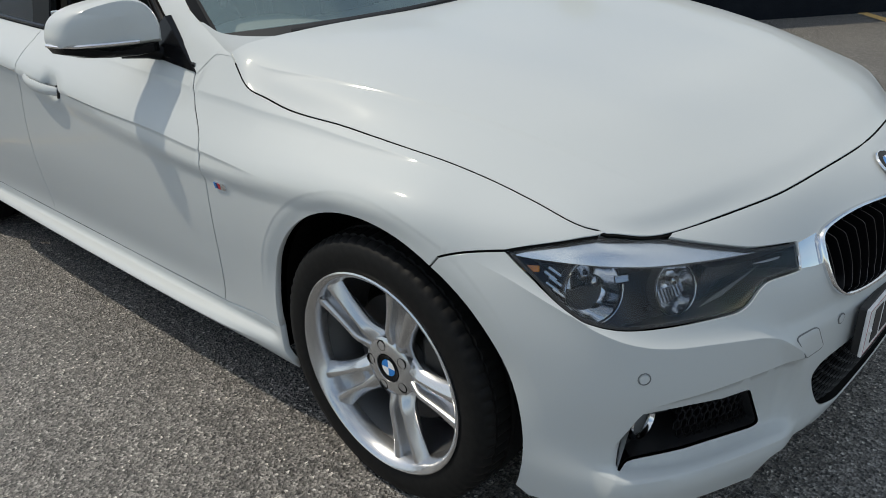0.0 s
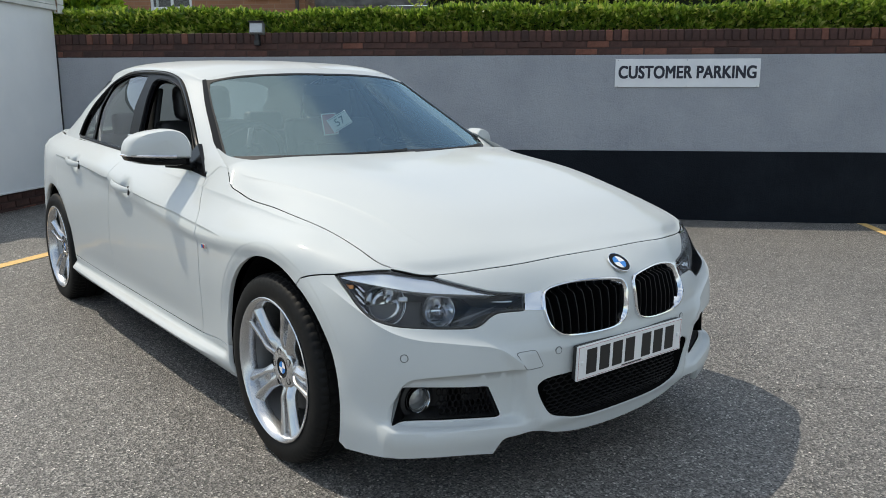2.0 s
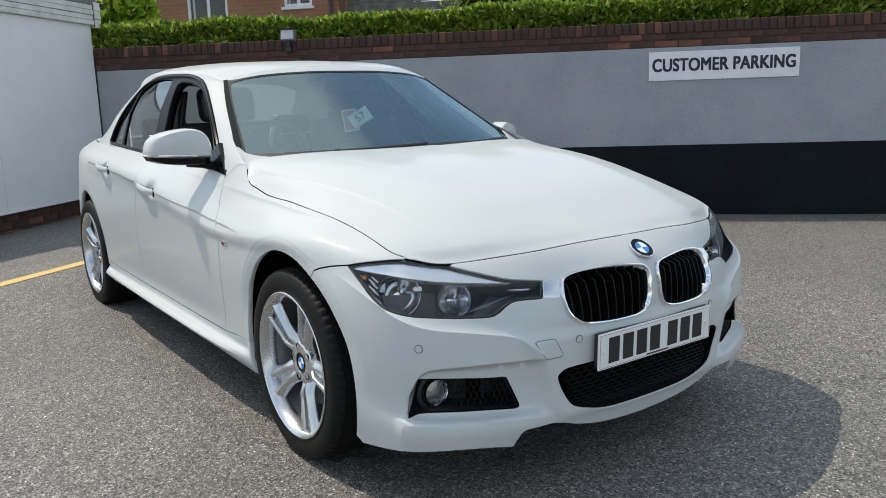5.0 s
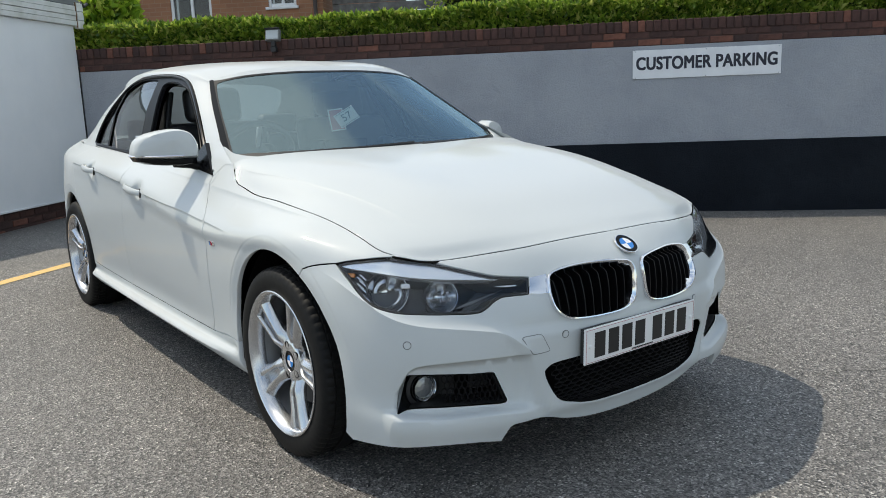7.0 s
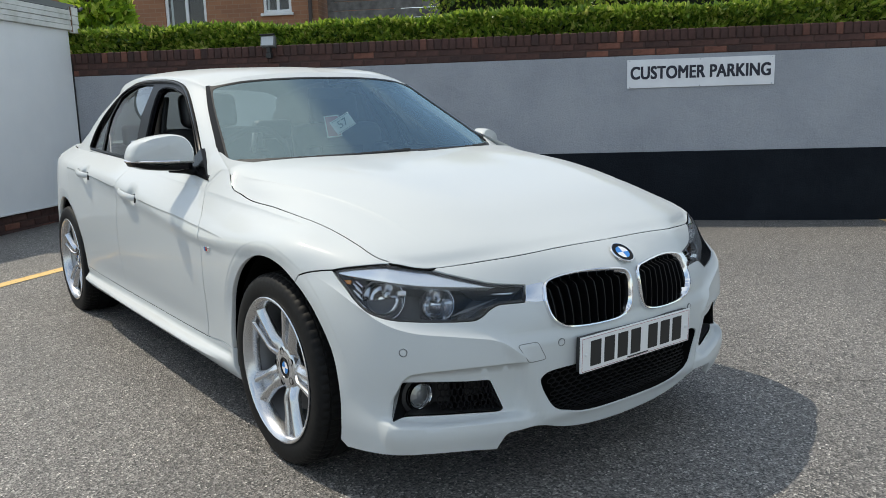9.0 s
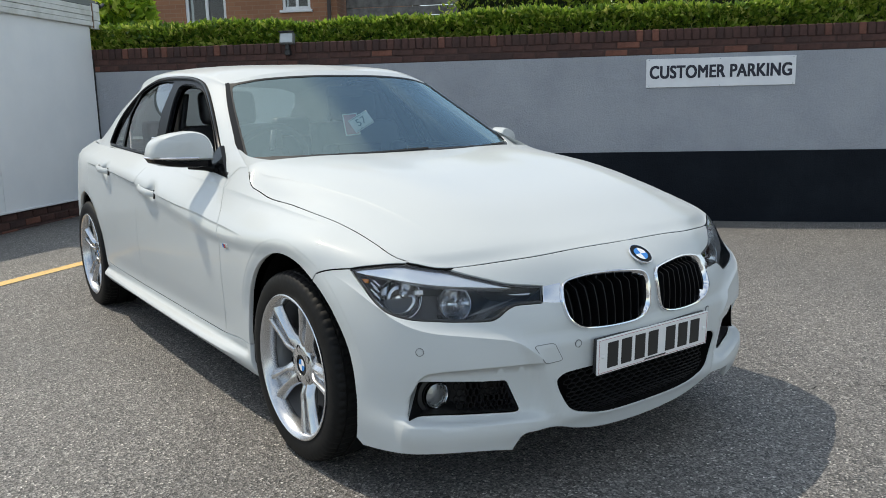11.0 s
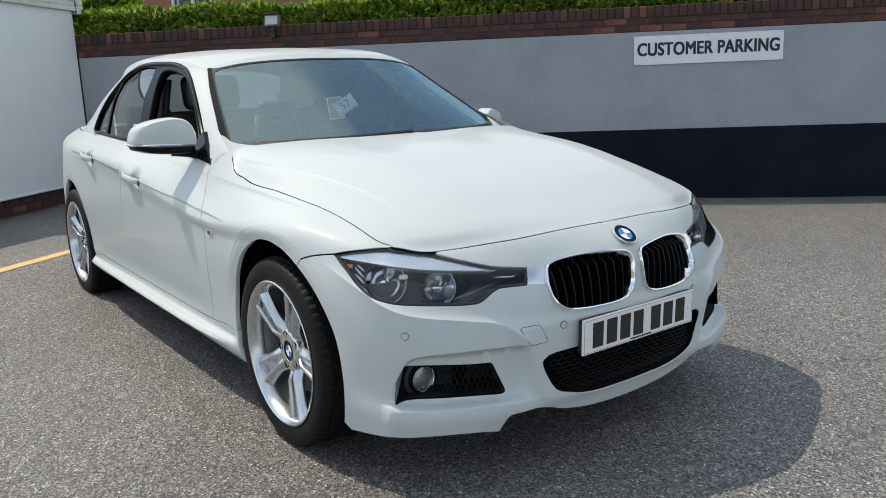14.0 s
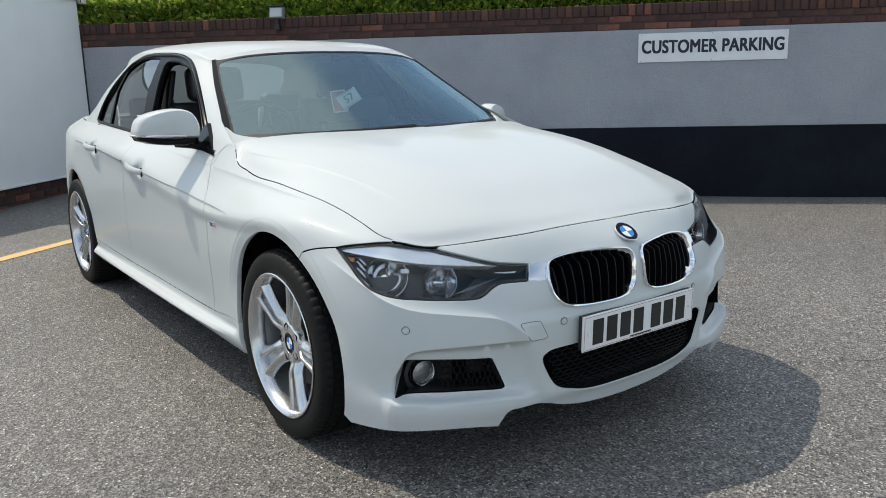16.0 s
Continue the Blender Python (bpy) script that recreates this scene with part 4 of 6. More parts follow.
for side in (-1, 1):
    # kidney grille: chrome surround, dark box, upright blades
    kf = loop_frame("kidney_grille", shell, kid_line, [(-.0065, -.004), (-.006, .007), (-.003, .0115), (.001, .0115), (.005, .006), (.009, -.03), (.003, -.03)], chrome, car, side, "chrome surround with black upright blades")
    kc = np.array(kid_line)
    # near-black sheet in place of the shaded depth behind the blades
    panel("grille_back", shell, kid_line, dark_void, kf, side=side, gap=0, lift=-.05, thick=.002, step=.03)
    for u in np.linspace(.20, 1.02, 9):
        vs = kc[np.abs(kc[:, 0] - u) < .09]
        lo, hi = vs[:, 1].min() + .02, vs[:, 1].max() - .02
        bm = bmesh.new()
        rows = []
        for t in (0, .12, .24, .36, .48, .6, .68, .74, .78, .82, .9, 1):
            v = lo + (hi - lo) * t
            p0, n0 = surf(shell, u, v, side, float(np.interp(t, (0, .66, .80, 1), (-.006, .001, .003, -.024))))
            p1, _ = surf(shell, u, v, side, -.038)
            w = Vector((.0030, 0, 0))
            rows.append([bm.verts.new(q) for q in (p0 - w * .5, p0 + w * .5, p1 + w, p1 - w)])
        for a, b in zip(rows, rows[1:]):
            for k in range(4):
                bm.faces.new((a[k], a[(k + 1) % 4], b[(k + 1) % 4], b[k]))
        bm.faces.new(rows[0][::-1]), bm.faces.new(rows[-1])
        bmesh.ops.recalc_face_normals(bm, faces=bm.faces)
        part("blade", bm, blade_black, kf)
    # bright link between lamp and grille
    link = seg([(1.235, 5.105), (1.318, 4.615)], 4, False) + seg([(1.318, 4.615), (1.22, 4.555), (1.105, 4.52)], 4) + seg([(1.105, 4.52), (1.09, 4.80), (1.045, 5.13)], 4) + seg([(1.045, 5.13), (1.235, 5.105)], 4, False)
    panel("chrome_link", shell, link, chrome, car, side=side, gap=.001, lift=.001, thick=.02, step=.012)

    # headlight
    lamp_line = seg(LAMP_LOW, 6) + seg(LAMP_OVER, 6) + seg(LAMP_BONNET, 6) + seg(LAMP_TOP, 6) + seg([LAMP_TOP[-1], LAMP_LOW[0]], 4)
    lens = panel("headlight", shell, lamp_line, lamp_glass, car, "clear headlight with a dark housing", side=side, gap=.004, lift=-.001, thick=.004, step=.02)
    lens.visible_shadow = False
    panel("housing", shell, lamp_line, grey_bezel, lens, "charcoal inner housing", side=side, gap=.0, lift=-.105, thick=.002, step=.03)
    loop_frame("housing_wall", shell, lamp_line, [(.001, -.004), (.007, -.003), (.014, -.107), (-.001, -.107)], black_plastic, lens, side)
    brow = seg([(3.50, 5.52), (3.275, 5.86), (2.80, 6.31)], 5) + seg([(2.80, 6.31), (2.287, 6.16), (2.0, 5.92)], 5) + seg([(2.0, 5.92), (1.657, 5.43), (1.34, 5.145)], 5) + seg([(1.34, 5.145), (1.691, 5.31), (1.958, 5.41), (2.286, 5.48), (2.664, 5.54), (3.092, 5.575), (3.35, 5.54), (3.50, 5.52)], 5)
    panel("brow", shell, brow, brow_silver, lens, "satin silver upper strip", side=side, gap=0, lift=-.009, thick=.03, step=.02)
    sweep = seg([(1.38, 4.985), (1.49, 5.02), (1.60, 5.055)], 5) + seg([(1.60, 5.055), (1.49, 4.985), (1.38, 4.955)], 5)
    panel("light_strip", shell, sweep, clear_bulb, lens, side=side, gap=0, lift=-.012, thick=.006, step=.02)
    for cu, cv, r, nm in ((2.86, 4.97, .058, "dipped_beam"), (2.20, 4.95, .047, "main_beam")):
        p, n = surf(shell, cu, cv, side, -.046)
        way = (n + Vector((0, -.8, 0))).normalized()
        m = facing(p, way)
        rf = part("reflector", lathe([(r, 0), (r * .97, -.004), (r * .86, -.022), (r * .6, -.040), (r * .25, -.05), (0.0001, -.05)], 32, "z"), bowl_bright, lens, "polished bowl reflector", smooth=True)
        rf.matrix_world = m
        bz = part("bezel_ring", lathe([(r * 1.10, -.02), (r * 1.10, .001), (r * 1.04, .003), (r * 1.0, -.002), (r * .97, -.006)], 32, "z"), grey_bezel, lens, smooth=True)
        bz.matrix_world = m
        rim_line = part("bright_rim", tube([(r * 1.05 * math.cos(a), r * 1.05 * math.sin(a), .004) for a in np.linspace(0, 2 * math.pi, 33)[:-1]], .0016, 5, None, True), smoked, lens, smooth=True)
        rim_line.matrix_world = m
        bulb = part("bulb", lathe([(0.0001, -.008), (r * .16, -.010), (r * .20, -.022), (r * .16, -.05)], 20, "z"), smoked, lens, smooth=True)
        bulb.matrix_world = m @ Matrix.Translation((-side * r * .25, r * .22, 0))
        sh = part("shield", box(-r * .95, r * .95, -r * .80, r * (.05 if nm == "dipped_beam" else -.55), -.046, -.034), grey_bezel, lens, bevel=.003)
        sh.matrix_world = m
        if nm == "main_beam":
            for k in range(9):
                x0 = r * (-.72 + .18 * k)
                high = r * .52 * math.sqrt(max(1 - (x0 / r) ** 2, .1))
                fl = part("flute", tube([(x0, -.04 * r, -.026), (x0, -.04 * r - high, -.020)], r * .075, 6), smoked, lens, smooth=True)
                fl.matrix_world = m
    # bright uprights between the bowls, swept stripes towards the grille
    for cu, cv, w2, h2 in ((3.08, 5.14, .008, .018), (2.58, 5.24, .014, .008)):
        p, n = surf(shell, cu, cv, side, -.040)
        up = part("upright", box(-w2, w2, -h2, h2, -.004, .004), smoked, lens, bevel=.003)
        up.matrix_world = facing(p, n)
    for k in range(5):
        o = .085 * k
        stripe = seg([(2.17 - o * .55, 4.42 + o * .3), (1.98 - o * .6, 4.62 + o * .5), (1.74 - o * .6, 4.80 + o * .45)], 6) + seg([(1.74 - o * .6, 4.80 + o * .45), (1.98 - o * .6, 4.575 + o * .5), (2.17 - o * .55, 4.42 + o * .3)], 6)
        panel("stripe", shell, stripe, grey_stripe, lens, side=side, gap=0, lift=-.030, thick=.004, step=.02)
    # corner side light, ribbed
    for k in range(7):
        p, n = surf(shell, 3.17 + .035 * (k % 2), 4.66 + .11 * k, side, -.022)
        rb2 = part("side_light_rib", box(-.014, .014, -.0028, .0028, -.004, .004), smoked, lens, bevel=.001)
        rb2.matrix_world = facing(p, n) @ Matrix.Rotation(radians(35 * side), 4, "Z")
    p, n = surf(shell, 3.36, 5.30, side, -.02)
    am = part("turn_light", box(-.016, .016, -.006, .006, -.004, .004), amber, lens, bevel=.002)
    am.matrix_world = facing(p, n)

    # fog lamp pocket
    pocket = panel("fog_pocket", shell, fog_line, black_plastic, bumper, "black mesh fog lamp pocket", side=side, gap=-.001, lift=-.115, thick=.002, step=.03)
    loop_frame("pocket_wall", shell, fog_line, [(-.003, -.010), (.001, -.004), (.006, -.117), (-.003, -.117)], black_plastic, bumper, side)
    p, n = surf(shell, 2.78, 2.05, side, -.072)
    m = facing(p, Vector((side * .05, -1, 0)))
    fo = part("fog_lamp", lathe([(.0415, -.03), (.0415, .016), (.038, .021), (.0345, .016), (.030, -.006), (.015, -.02), (0.0001, -.022)], 32, "z"), chrome, bumper, "round chrome fog lamp", smooth=True)
    fo.matrix_world = m
    gl = part("fog_glass", lathe([(0.0001, .019), (.018, .018), (.034, .013)], 32, "z"), lamp_glass, fo, smooth=True)
    gl.visible_shadow = False
    part("fog_bulb", lathe([(.033, .010), (.026, .012), (.018, .0145), (.008, .016), (.0001, .016)], 9, "z"), fog_grey, fo)
    rg2 = part("fog_surround", lathe([(.060, .0), (.058, .006), (.046, .008), (.043, -.02)], 32, "z"), black_plastic, bumper, smooth=True)
    rg2.matrix_world = m

    # honeycomb in the pocket
    bm = bmesh.new()
    for row in range(5):
        for col in range(12):
            u0 = 1.86 + col * .066 + (row % 2) * .033
            v0 = 1.70 + row * .17
            if not inside(fog_line, np.array([u0]), np.array([v0]))[0] or u0 > 2.55:
                continue
            hexa = [surf(shell, u0 + .030 * math.cos(a), v0 + .105 * math.sin(a), side, -.026)[0] for a in (np.arange(6) + .5) * math.pi / 3]
            tube(hexa, .0018, 4, bm, True)
    part("fog_mesh", bm, black_gloss, bumper)

    # parking sensors and covers
    for u, v in ((2.892, 3.415), (1.029, 3.346)):
        p, n = surf(shell, u, v, side, .0)
        sg = part("parking_sensor", lathe([(.0125, -.001), (.0118, .0010), (.0106, .0012), (.0100, -.001)], 24, "z"), groove, bumper, "round parking sensor")
        sg.matrix_world = facing(p, n)
        pd = part("sensor_face", lathe([(.0095, -.001), (.009, .0018), (0.0001, .0022)], 24, "z"), paint, sg, smooth=True)

# towing-eye cover and lower grille mouth
cover = rounded([(1.602, 3.44), (1.335, 3.458), (1.247, 2.985), (1.487, 2.968)], .06, 5)
cv = panel("towing_cover", shell, cover, paint, bumper, "square towing-eye cover", side=-1, gap=.001, lift=.0018, thick=.003, step=.01)
loop_frame("cover_gap", shell, cover, [(-.0014, -.002), (-.0014, .0016), (.0008, .0016), (.0008, -.002)], groove, cv, -1)

mouth = seg(OPEN_LOW, 6) + seg([(0, 2.60), (0, .72)], 6, False)
# added near-black sheet and wall give the intake its deep shade by colour
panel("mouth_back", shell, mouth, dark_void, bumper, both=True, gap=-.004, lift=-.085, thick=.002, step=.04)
inner = seg(OPEN_LOW, 8)
bm = bmesh.new()
for s2 in (1, -1):
    rows = [[bm.verts.new(surf(shell, u, v, s2, h)[0]) for u, v in inner] for h in (-.004, -.088)]
    for i in range(len(inner) - 1):
        f4 = (rows[0][i], rows[0][i + 1], rows[1][i + 1], rows[1][i])
        bm.faces.new(f4 if s2 > 0 else f4[::-1])
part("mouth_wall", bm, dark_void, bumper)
bm = bmesh.new()
for s2 in (1, -1):
    for row in range(14):
        for col in range(11):
            u0, v0 = .0 + col * .116 + (row % 2) * .058, .80 + row * .135
            if inside(mouth, np.array([abs(u0)]), np.array([v0]))[0] and u0 < .98 + .12 * (v0 - 1):
                hexa = [surf(shell, u0 + .060 * math.cos(a), v0 + .084 * math.sin(a), s2, -.020)[0] for a in (np.arange(6) + .5) * math.pi / 3]
                tube(hexa, .0024, 4, bm, True)
part("mouth_mesh", bm, mesh_black, bumper)

# number plate: plain bars stand for its characters
plate = part("number_plate", box(-.26, .26, -.0035, .0035, -.0555, .0555), plate_white, car, "white reflective front plate with dark bars", bevel=.002)
plate.matrix_world = pose(-.004, -.808, .4325, 2, 0, 0)
part("plate_backing", box(-.257, .257, .003, .02, -.054, .054), black_plastic, plate, bevel=.003)
x = -.219
for k in range(7):
    part("bar", box(x, x + .046, -.0048, -.0034, -.0395, .0395), plate_ink, plate, bevel=.0006)
    x += .061 + (.022 if k == 3 else 0)
for z0 in (-.0515, .0503):
    part("border_line", box(-.254, .254, -.0042, -.0034, z0, z0 + .0012), plate_line, plate)
for x0 in (-.2552, .254):
    part("border_line", box(x0, x0 + .0012, -.0042, -.0034, -.0515, .0515), plate_line, plate)
for x0 in (-.238, .238):
    sc = part("screw_cap", lathe([(.007, -.0034), (.0068, -.006), (.004, -.0075), (0.0001, -.008)], 16, "y"), plate_white, plate, smooth=True)
    sc.location.x = x0
part("small_bar", box(-.05, .05, -.0042, -.0034, -.049, -.045), plate_ink, plate)


# ---- wheels ----
def lathe_fn(fn, n, seg=204):
    """Turns a section round x; fn(k, angle index) gives (radius, along)."""
    bm = bmesh.new()
    rings = []
    for i in range(n):
        rr = []
        for k in range(seg):
            r, h = fn(i, k)
            a = 2 * math.pi * k / seg
            rr.append(bm.verts.new((h, r * math.cos(a), r * math.sin(a))))
        rings.append(rr)
    for a, b in zip(rings, rings[1:]):
        for k in range(seg):
            bm.faces.new((a[k], a[(k + 1) % seg], b[(k + 1) % seg], b[k]))
    bmesh.ops.recalc_face_normals(bm, faces=bm.faces)
    return bm


TYRE = [(.229, .092), (.239, .101), (.246, .108), (.260, .113), (.286, .1145), (.305, .111), (.315, .104), (.3205, .094), (.3228, .083), (.3175, .0815), (.3175, .077), (.3235, .0755),
        (.3248, .040), (.3180, .0385), (.3180, .029), (.3250, .0275), (.3252, .0), (.3250, -.0275), (.3180, -.029), (.3180, -.0385), (.3248, -.040), (.3235, -.08), (.314, -.104), (.285, -.1145), (.229, -.092)]


def tread(i, k):
    r, h = TYRE[i]
    if 6 <= i <= 8 and k % 3 == 0:
        r -= .0045
    if 11 <= i <= 12 and (k + 1) % 3 == 0:
        r -= .005
    return r, h


def spoke_mesh(th, dt):
    """One flat blade of a twin spoke; th: direction, dt: side of its pair."""
    bm = bmesh.new()
    rows = []
    c, s = math.cos(th), math.sin(th)
    for t in np.linspace(0, 1, 19):
        r = .040 + t * .192
        near = .0120 * float(ramp(t, .12, .40)) + .009 * t ** 2
        far = .0440 - .0050 * math.sin(math.pi * min(t * 1.2, 1)) + .017 * t ** 2 + .010 * t ** 10 + .010 * (1 - t) ** 5
        face = .070 + .013 * float(ramp(t, .08, .34)) + .015 * t ** 1.5
        depth = .040 - .012 * t

        def pt(k, h):
            lat = dt * (near + (far - near) * k)
            return bm.verts.new((h, r * c - lat * s, r * s + lat * c))
        rows.append([pt(0, face - .010), pt(.10, face - .001), pt(.40, face), pt(.82, face - .012), pt(1.0, face - .022), pt(.85, face - depth), pt(.12, face - depth)])
    n = len(rows[0])
    for a, b in zip(rows, rows[1:]):
        for k in range(n):
            bm.faces.new((a[k], a[(k + 1) % n], b[(k + 1) % n], b[k]))
    bm.faces.new(rows[0][::-1]), bm.faces.new(rows[-1])
    bmesh.ops.recalc_face_normals(bm, faces=bm.faces)
    return bm


def web_mesh(th):
    """The sunk web that joins the two blades of a pair."""
    bm = bmesh.new()
    c, s = math.cos(th), math.sin(th)
    rows = []
    for t in np.linspace(.06, 1, 13):
        r = .040 + t * .190
        face = .070 + .013 * float(ramp(t, .08, .34)) + .015 * t ** 1.5
        half = .015 + .012 * t ** 2
        sunk = face - .006 - .024 * float(ramp(t, .10, .5))
        rows.append([bm.verts.new((h, r * c - lat * s, r * s + lat * c)) for lat, h in ((-half, sunk + .004), (-half * .5, sunk), (half * .5, sunk), (half, sunk + .004), (half, sunk - .014), (-half, sunk - .014))])
    for a, b in zip(rows, rows[1:]):
        for k in range(6):
            bm.faces.new((a[k], a[(k + 1) % 6], b[(k + 1) % 6], b[k]))
    bm.faces.new(rows[0][::-1]), bm.faces.new(rows[-1])
    bmesh.ops.recalc_face_normals(bm, faces=bm.faces)
    return bm


def wheel(x, y, side, turn):
    rim = part("wheel", lathe([(.2245, .06), (.228, .092), (.234, .100), (.2440, .103), (.2475, .108), (.2475, .1135), (.244, .1155), (.2365, .112), (.2295, .100), (.2235, .086), (.2215, .062)], 96, "x"), alloy, car, "silver alloy wheel with five twin spokes", smooth=True)
    m = Matrix.Translation((side * x, y, .3245)) @ (Matrix.Rotation(math.pi, 4, "Z") if side < 0 else Matrix.Identity(4))
    rim.matrix_world = m
    part("barrel", lathe([(.2215, .062), (.2195, .05), (.209, .02), (.203, -.03), (.209, -.09), (.227, -.10)], 72, "x"), barrel_dull, rim, "dull grey rim barrel", smooth=True)
    part("tyre", lathe_fn(tread, len(TYRE)), rubber, rim, "black road tyre", smooth=True)
    for k in range(5):
        a = radians(turn + 72 * k)
        for dt in (-1, 1):
            part("spoke", spoke_mesh(a, dt), alloy, rim, smooth=True, bevel=.0018, angle=14)
        part("spoke_web", web_mesh(a), alloy, rim, smooth=True)
    part("hub", lathe([(.0001, .070), (.034, .070), (.036, .075), (.050, .0755), (.066, .074), (.074, .068), (.076, .045), (.070, .02)], 48, "x"), alloy, rim, smooth=True)
    for k in range(5):
        a = radians(turn + 36 + 72 * k)
        hole = part("bolt_hole", lathe([(.0125, .0762), (.0135, .0745), (.0120, .0755), (.0115, .066), (.0001, .066)], 16, "x"), dark_void, rim)
        hole.location = (0, .056 * math.cos(a), .056 * math.sin(a))
        bolt = part("wheel_bolt", lathe([(.0001, .069), (.0062, .069), (.0068, .066), (.0068, .062)], 6, "x"), brake_metal, rim)
        bolt.location = (0, .056 * math.cos(a), .056 * math.sin(a))
    cap = part("centre_cap", lathe([(.0001, .073), (.031, .073), (.033, .0745), (.034, .072)], 40, "x"), black_gloss, rim, smooth=True)
    for k in range(4):
        bm = bmesh.new()
        c = bm.verts.new((.0736, 0, 0))
        arc = [bm.verts.new((.0736, .021 * math.cos(q), .021 * math.sin(q))) for q in np.linspace(k * math.pi / 2, (k + 1) * math.pi / 2, 8)]
        for a, b in zip(arc, arc[1:]):
            bm.faces.new((c, a, b))
        part("cap_quarter", bm, blue_enamel if k % 2 else white_enamel, rim)
    part("brake_disc", lathe([(.07, .018), (.155, .018), (.155, -.006), (.07, -.006)], 64, "x"), brake_metal, rim, smooth=True)
    bm = box(-.02, .045, .085, .165, -.06, .10)
    part("brake_caliper", bm, brake_metal, rim, bevel=.01)
    part("valve", tube([(.085, -.182, .120), (.098, -.188, .124)], .0035, 8), satin, rim)
    # added black disc, stands in for the shade behind the spokes
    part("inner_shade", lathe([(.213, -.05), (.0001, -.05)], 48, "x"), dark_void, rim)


for side in (-1, 1):
    for x, y, tw in ((.756, 0.0, 111.6), (.756, 2.812, 96.0)):
        # the wheel turns with its mirror image on the far side
        wheel(x, y, side, 180 - tw if side < 0 else tw)

# wheel housings and underside
for side in (-1, 1):
    for cy, cz, r in (ARCH_F, ARCH_R):
        bm = bmesh.new()
        rows = []
        for a in np.linspace(radians(-10), radians(192), 30):
            yy, zz = cy + (r + .012) * math.cos(a), cz + (r + .012) * math.sin(a)
            rows.append((bm.verts.new((side * .50, yy, zz)), bm.verts.new((side * .822, yy, zz))))
        for a, b in zip(rows, rows[1:]):
            bm.faces.new((a[0], a[1], b[1], b[0]))
        bm.faces.new([r0[0] for r0 in rows])
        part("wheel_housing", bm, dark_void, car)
part("underbody", box(-.50, .50, -.60, 3.55, .20, .30), dark_void, car)
for side in (-1, 1):
    part("floor_side", box(min(side * .5, side * .80), max(side * .5, side * .80), .44, 2.36, .20, .30), dark_void, car)
part("engine_bulkhead", box(-.55, .55, -.56, -.50, .22, .66), dark_void, car)
part("bulkhead", box(-.70, .70, .50, .56, .25, .90), dark_void, car)

# ---- cabin fittings ----
for side in (-1, 1):
    part("door_lining", box(min(side * .735, side * .775), max(side * .735, side * .775), .72, 2.95, .30, .935), leather, car, bevel=.012)
bm = box(-.73, .73, .60, 1.13, .60, .925)
for v in bm.verts:
    if v.co.y > 1 and v.co.z > .8:
        v.co.y -= .06
    if v.co.y < .7 and v.co.z > .8:
        v.co.z -= .02
part("dashboard", bm, dash_grey, car, "plastic dashboard in a grey lightened as if sunlit", bevel=.03)
bm = bmesh.new()
rows = []
for t in np.linspace(0, 1, 9):
    yy = .68 + .36 * t
    hh = .055 * (1 - (1 - t) ** 2.2)
    rows.append([bm.verts.new((-.37 + .20 * math.cos(a), yy, .905 + hh * math.sin(a) ** .8 if math.sin(a) > 0 else .905)) for a in np.linspace(0, math.pi, 15)])
for a, b in zip(rows, rows[1:]):
    for k in range(14):
        bm.faces.new((a[k], a[k + 1], b[k + 1], b[k]))
part("instrument_hood", bm, dash_grey, car, smooth=True)
part("centre_display", box(-.10, .13, 1.00, 1.02, .925, 1.00), black_gloss, car, bevel=.006)
sw = Matrix.Translation((-.37, 1.20, .925)) @ Matrix.Rotation(radians(-66), 4, "X")
ringp = [sw @ Vector((.185 * math.cos(a), .185 * math.sin(a), 0)) for a in np.linspace(0, 2 * math.pi, 41)[:-1]]
wheel_rim = part("steering_wheel", tube(ringp, .0155, 10, None, True), leather, car, "black leather steering wheel", smooth=True)
bm = lathe([(.0001, .02), (.06, .018), (.078, 0), (.06, -.03), (.0001, -.03)], 28, "z")
bm.transform(sw)
part("steering_boss", bm, leather, wheel_rim, smooth=True)
for a0 in (10, 170, 270):
    c = sw @ Vector((.05 * math.cos(radians(a0)), .05 * math.sin(radians(a0)), 0))
    e = sw @ Vector((.182 * math.cos(radians(a0)), .182 * math.sin(radians(a0)), 0))
    part("steering_spoke", tube([c, e], .014, 8), satin if a0 == 270 else leather, wheel_rim, smooth=True)


def cushion(x0, x1, y0, y1, z0, z1, lean=0.0, r=.05):
    bm = box(x0, x1, y0, y1, z0, z1)
    for v in bm.verts:
        v.co.y += lean * (v.co.z - z0)
    bmesh.ops.bevel(bm, geom=bm.edges[:], offset=r, segments=4, affect="EDGES", profile=.6)
    return bm


for cx in (-.37, .37):
    st = part("front_seat", cushion(cx - .26, cx + .26, 1.45, 1.64, .45, 1.10, .22, .06), leather, car, "black leather front seat", smooth=True)
    part("seat_cushion", cushion(cx - .25, cx + .25, 1.02, 1.52, .36, .52), leather, st, smooth=True)
    for s2 in (-1, 1):
        part("seat_bolster", cushion(cx + s2 * .21 - .045, cx + s2 * .21 + .045, 1.40, 1.56, .50, .98, .22, .04), leather, st, smooth=True)
        part("headrest_post", tube([(cx + s2 * .06, 1.65, 1.02), (cx + s2 * .06, 1.68, 1.12)], .006, 8), chrome, st)
    part("headrest", cushion(cx - .145, cx + .145, 1.63, 1.74, 1.10, 1.275, .15, .05), leather, st, smooth=True)
for side in (-1, 1):
    bm = box(-.015, .015, -.09, .09, 0, .38)
    for v in bm.verts:
        v.co += Vector((side * (.665 - .25 * v.co.z), 1.74 + .16 * v.co.z, .88))
    part("pillar_lining", bm, leather, car, "black door pillar lining", bevel=.01)
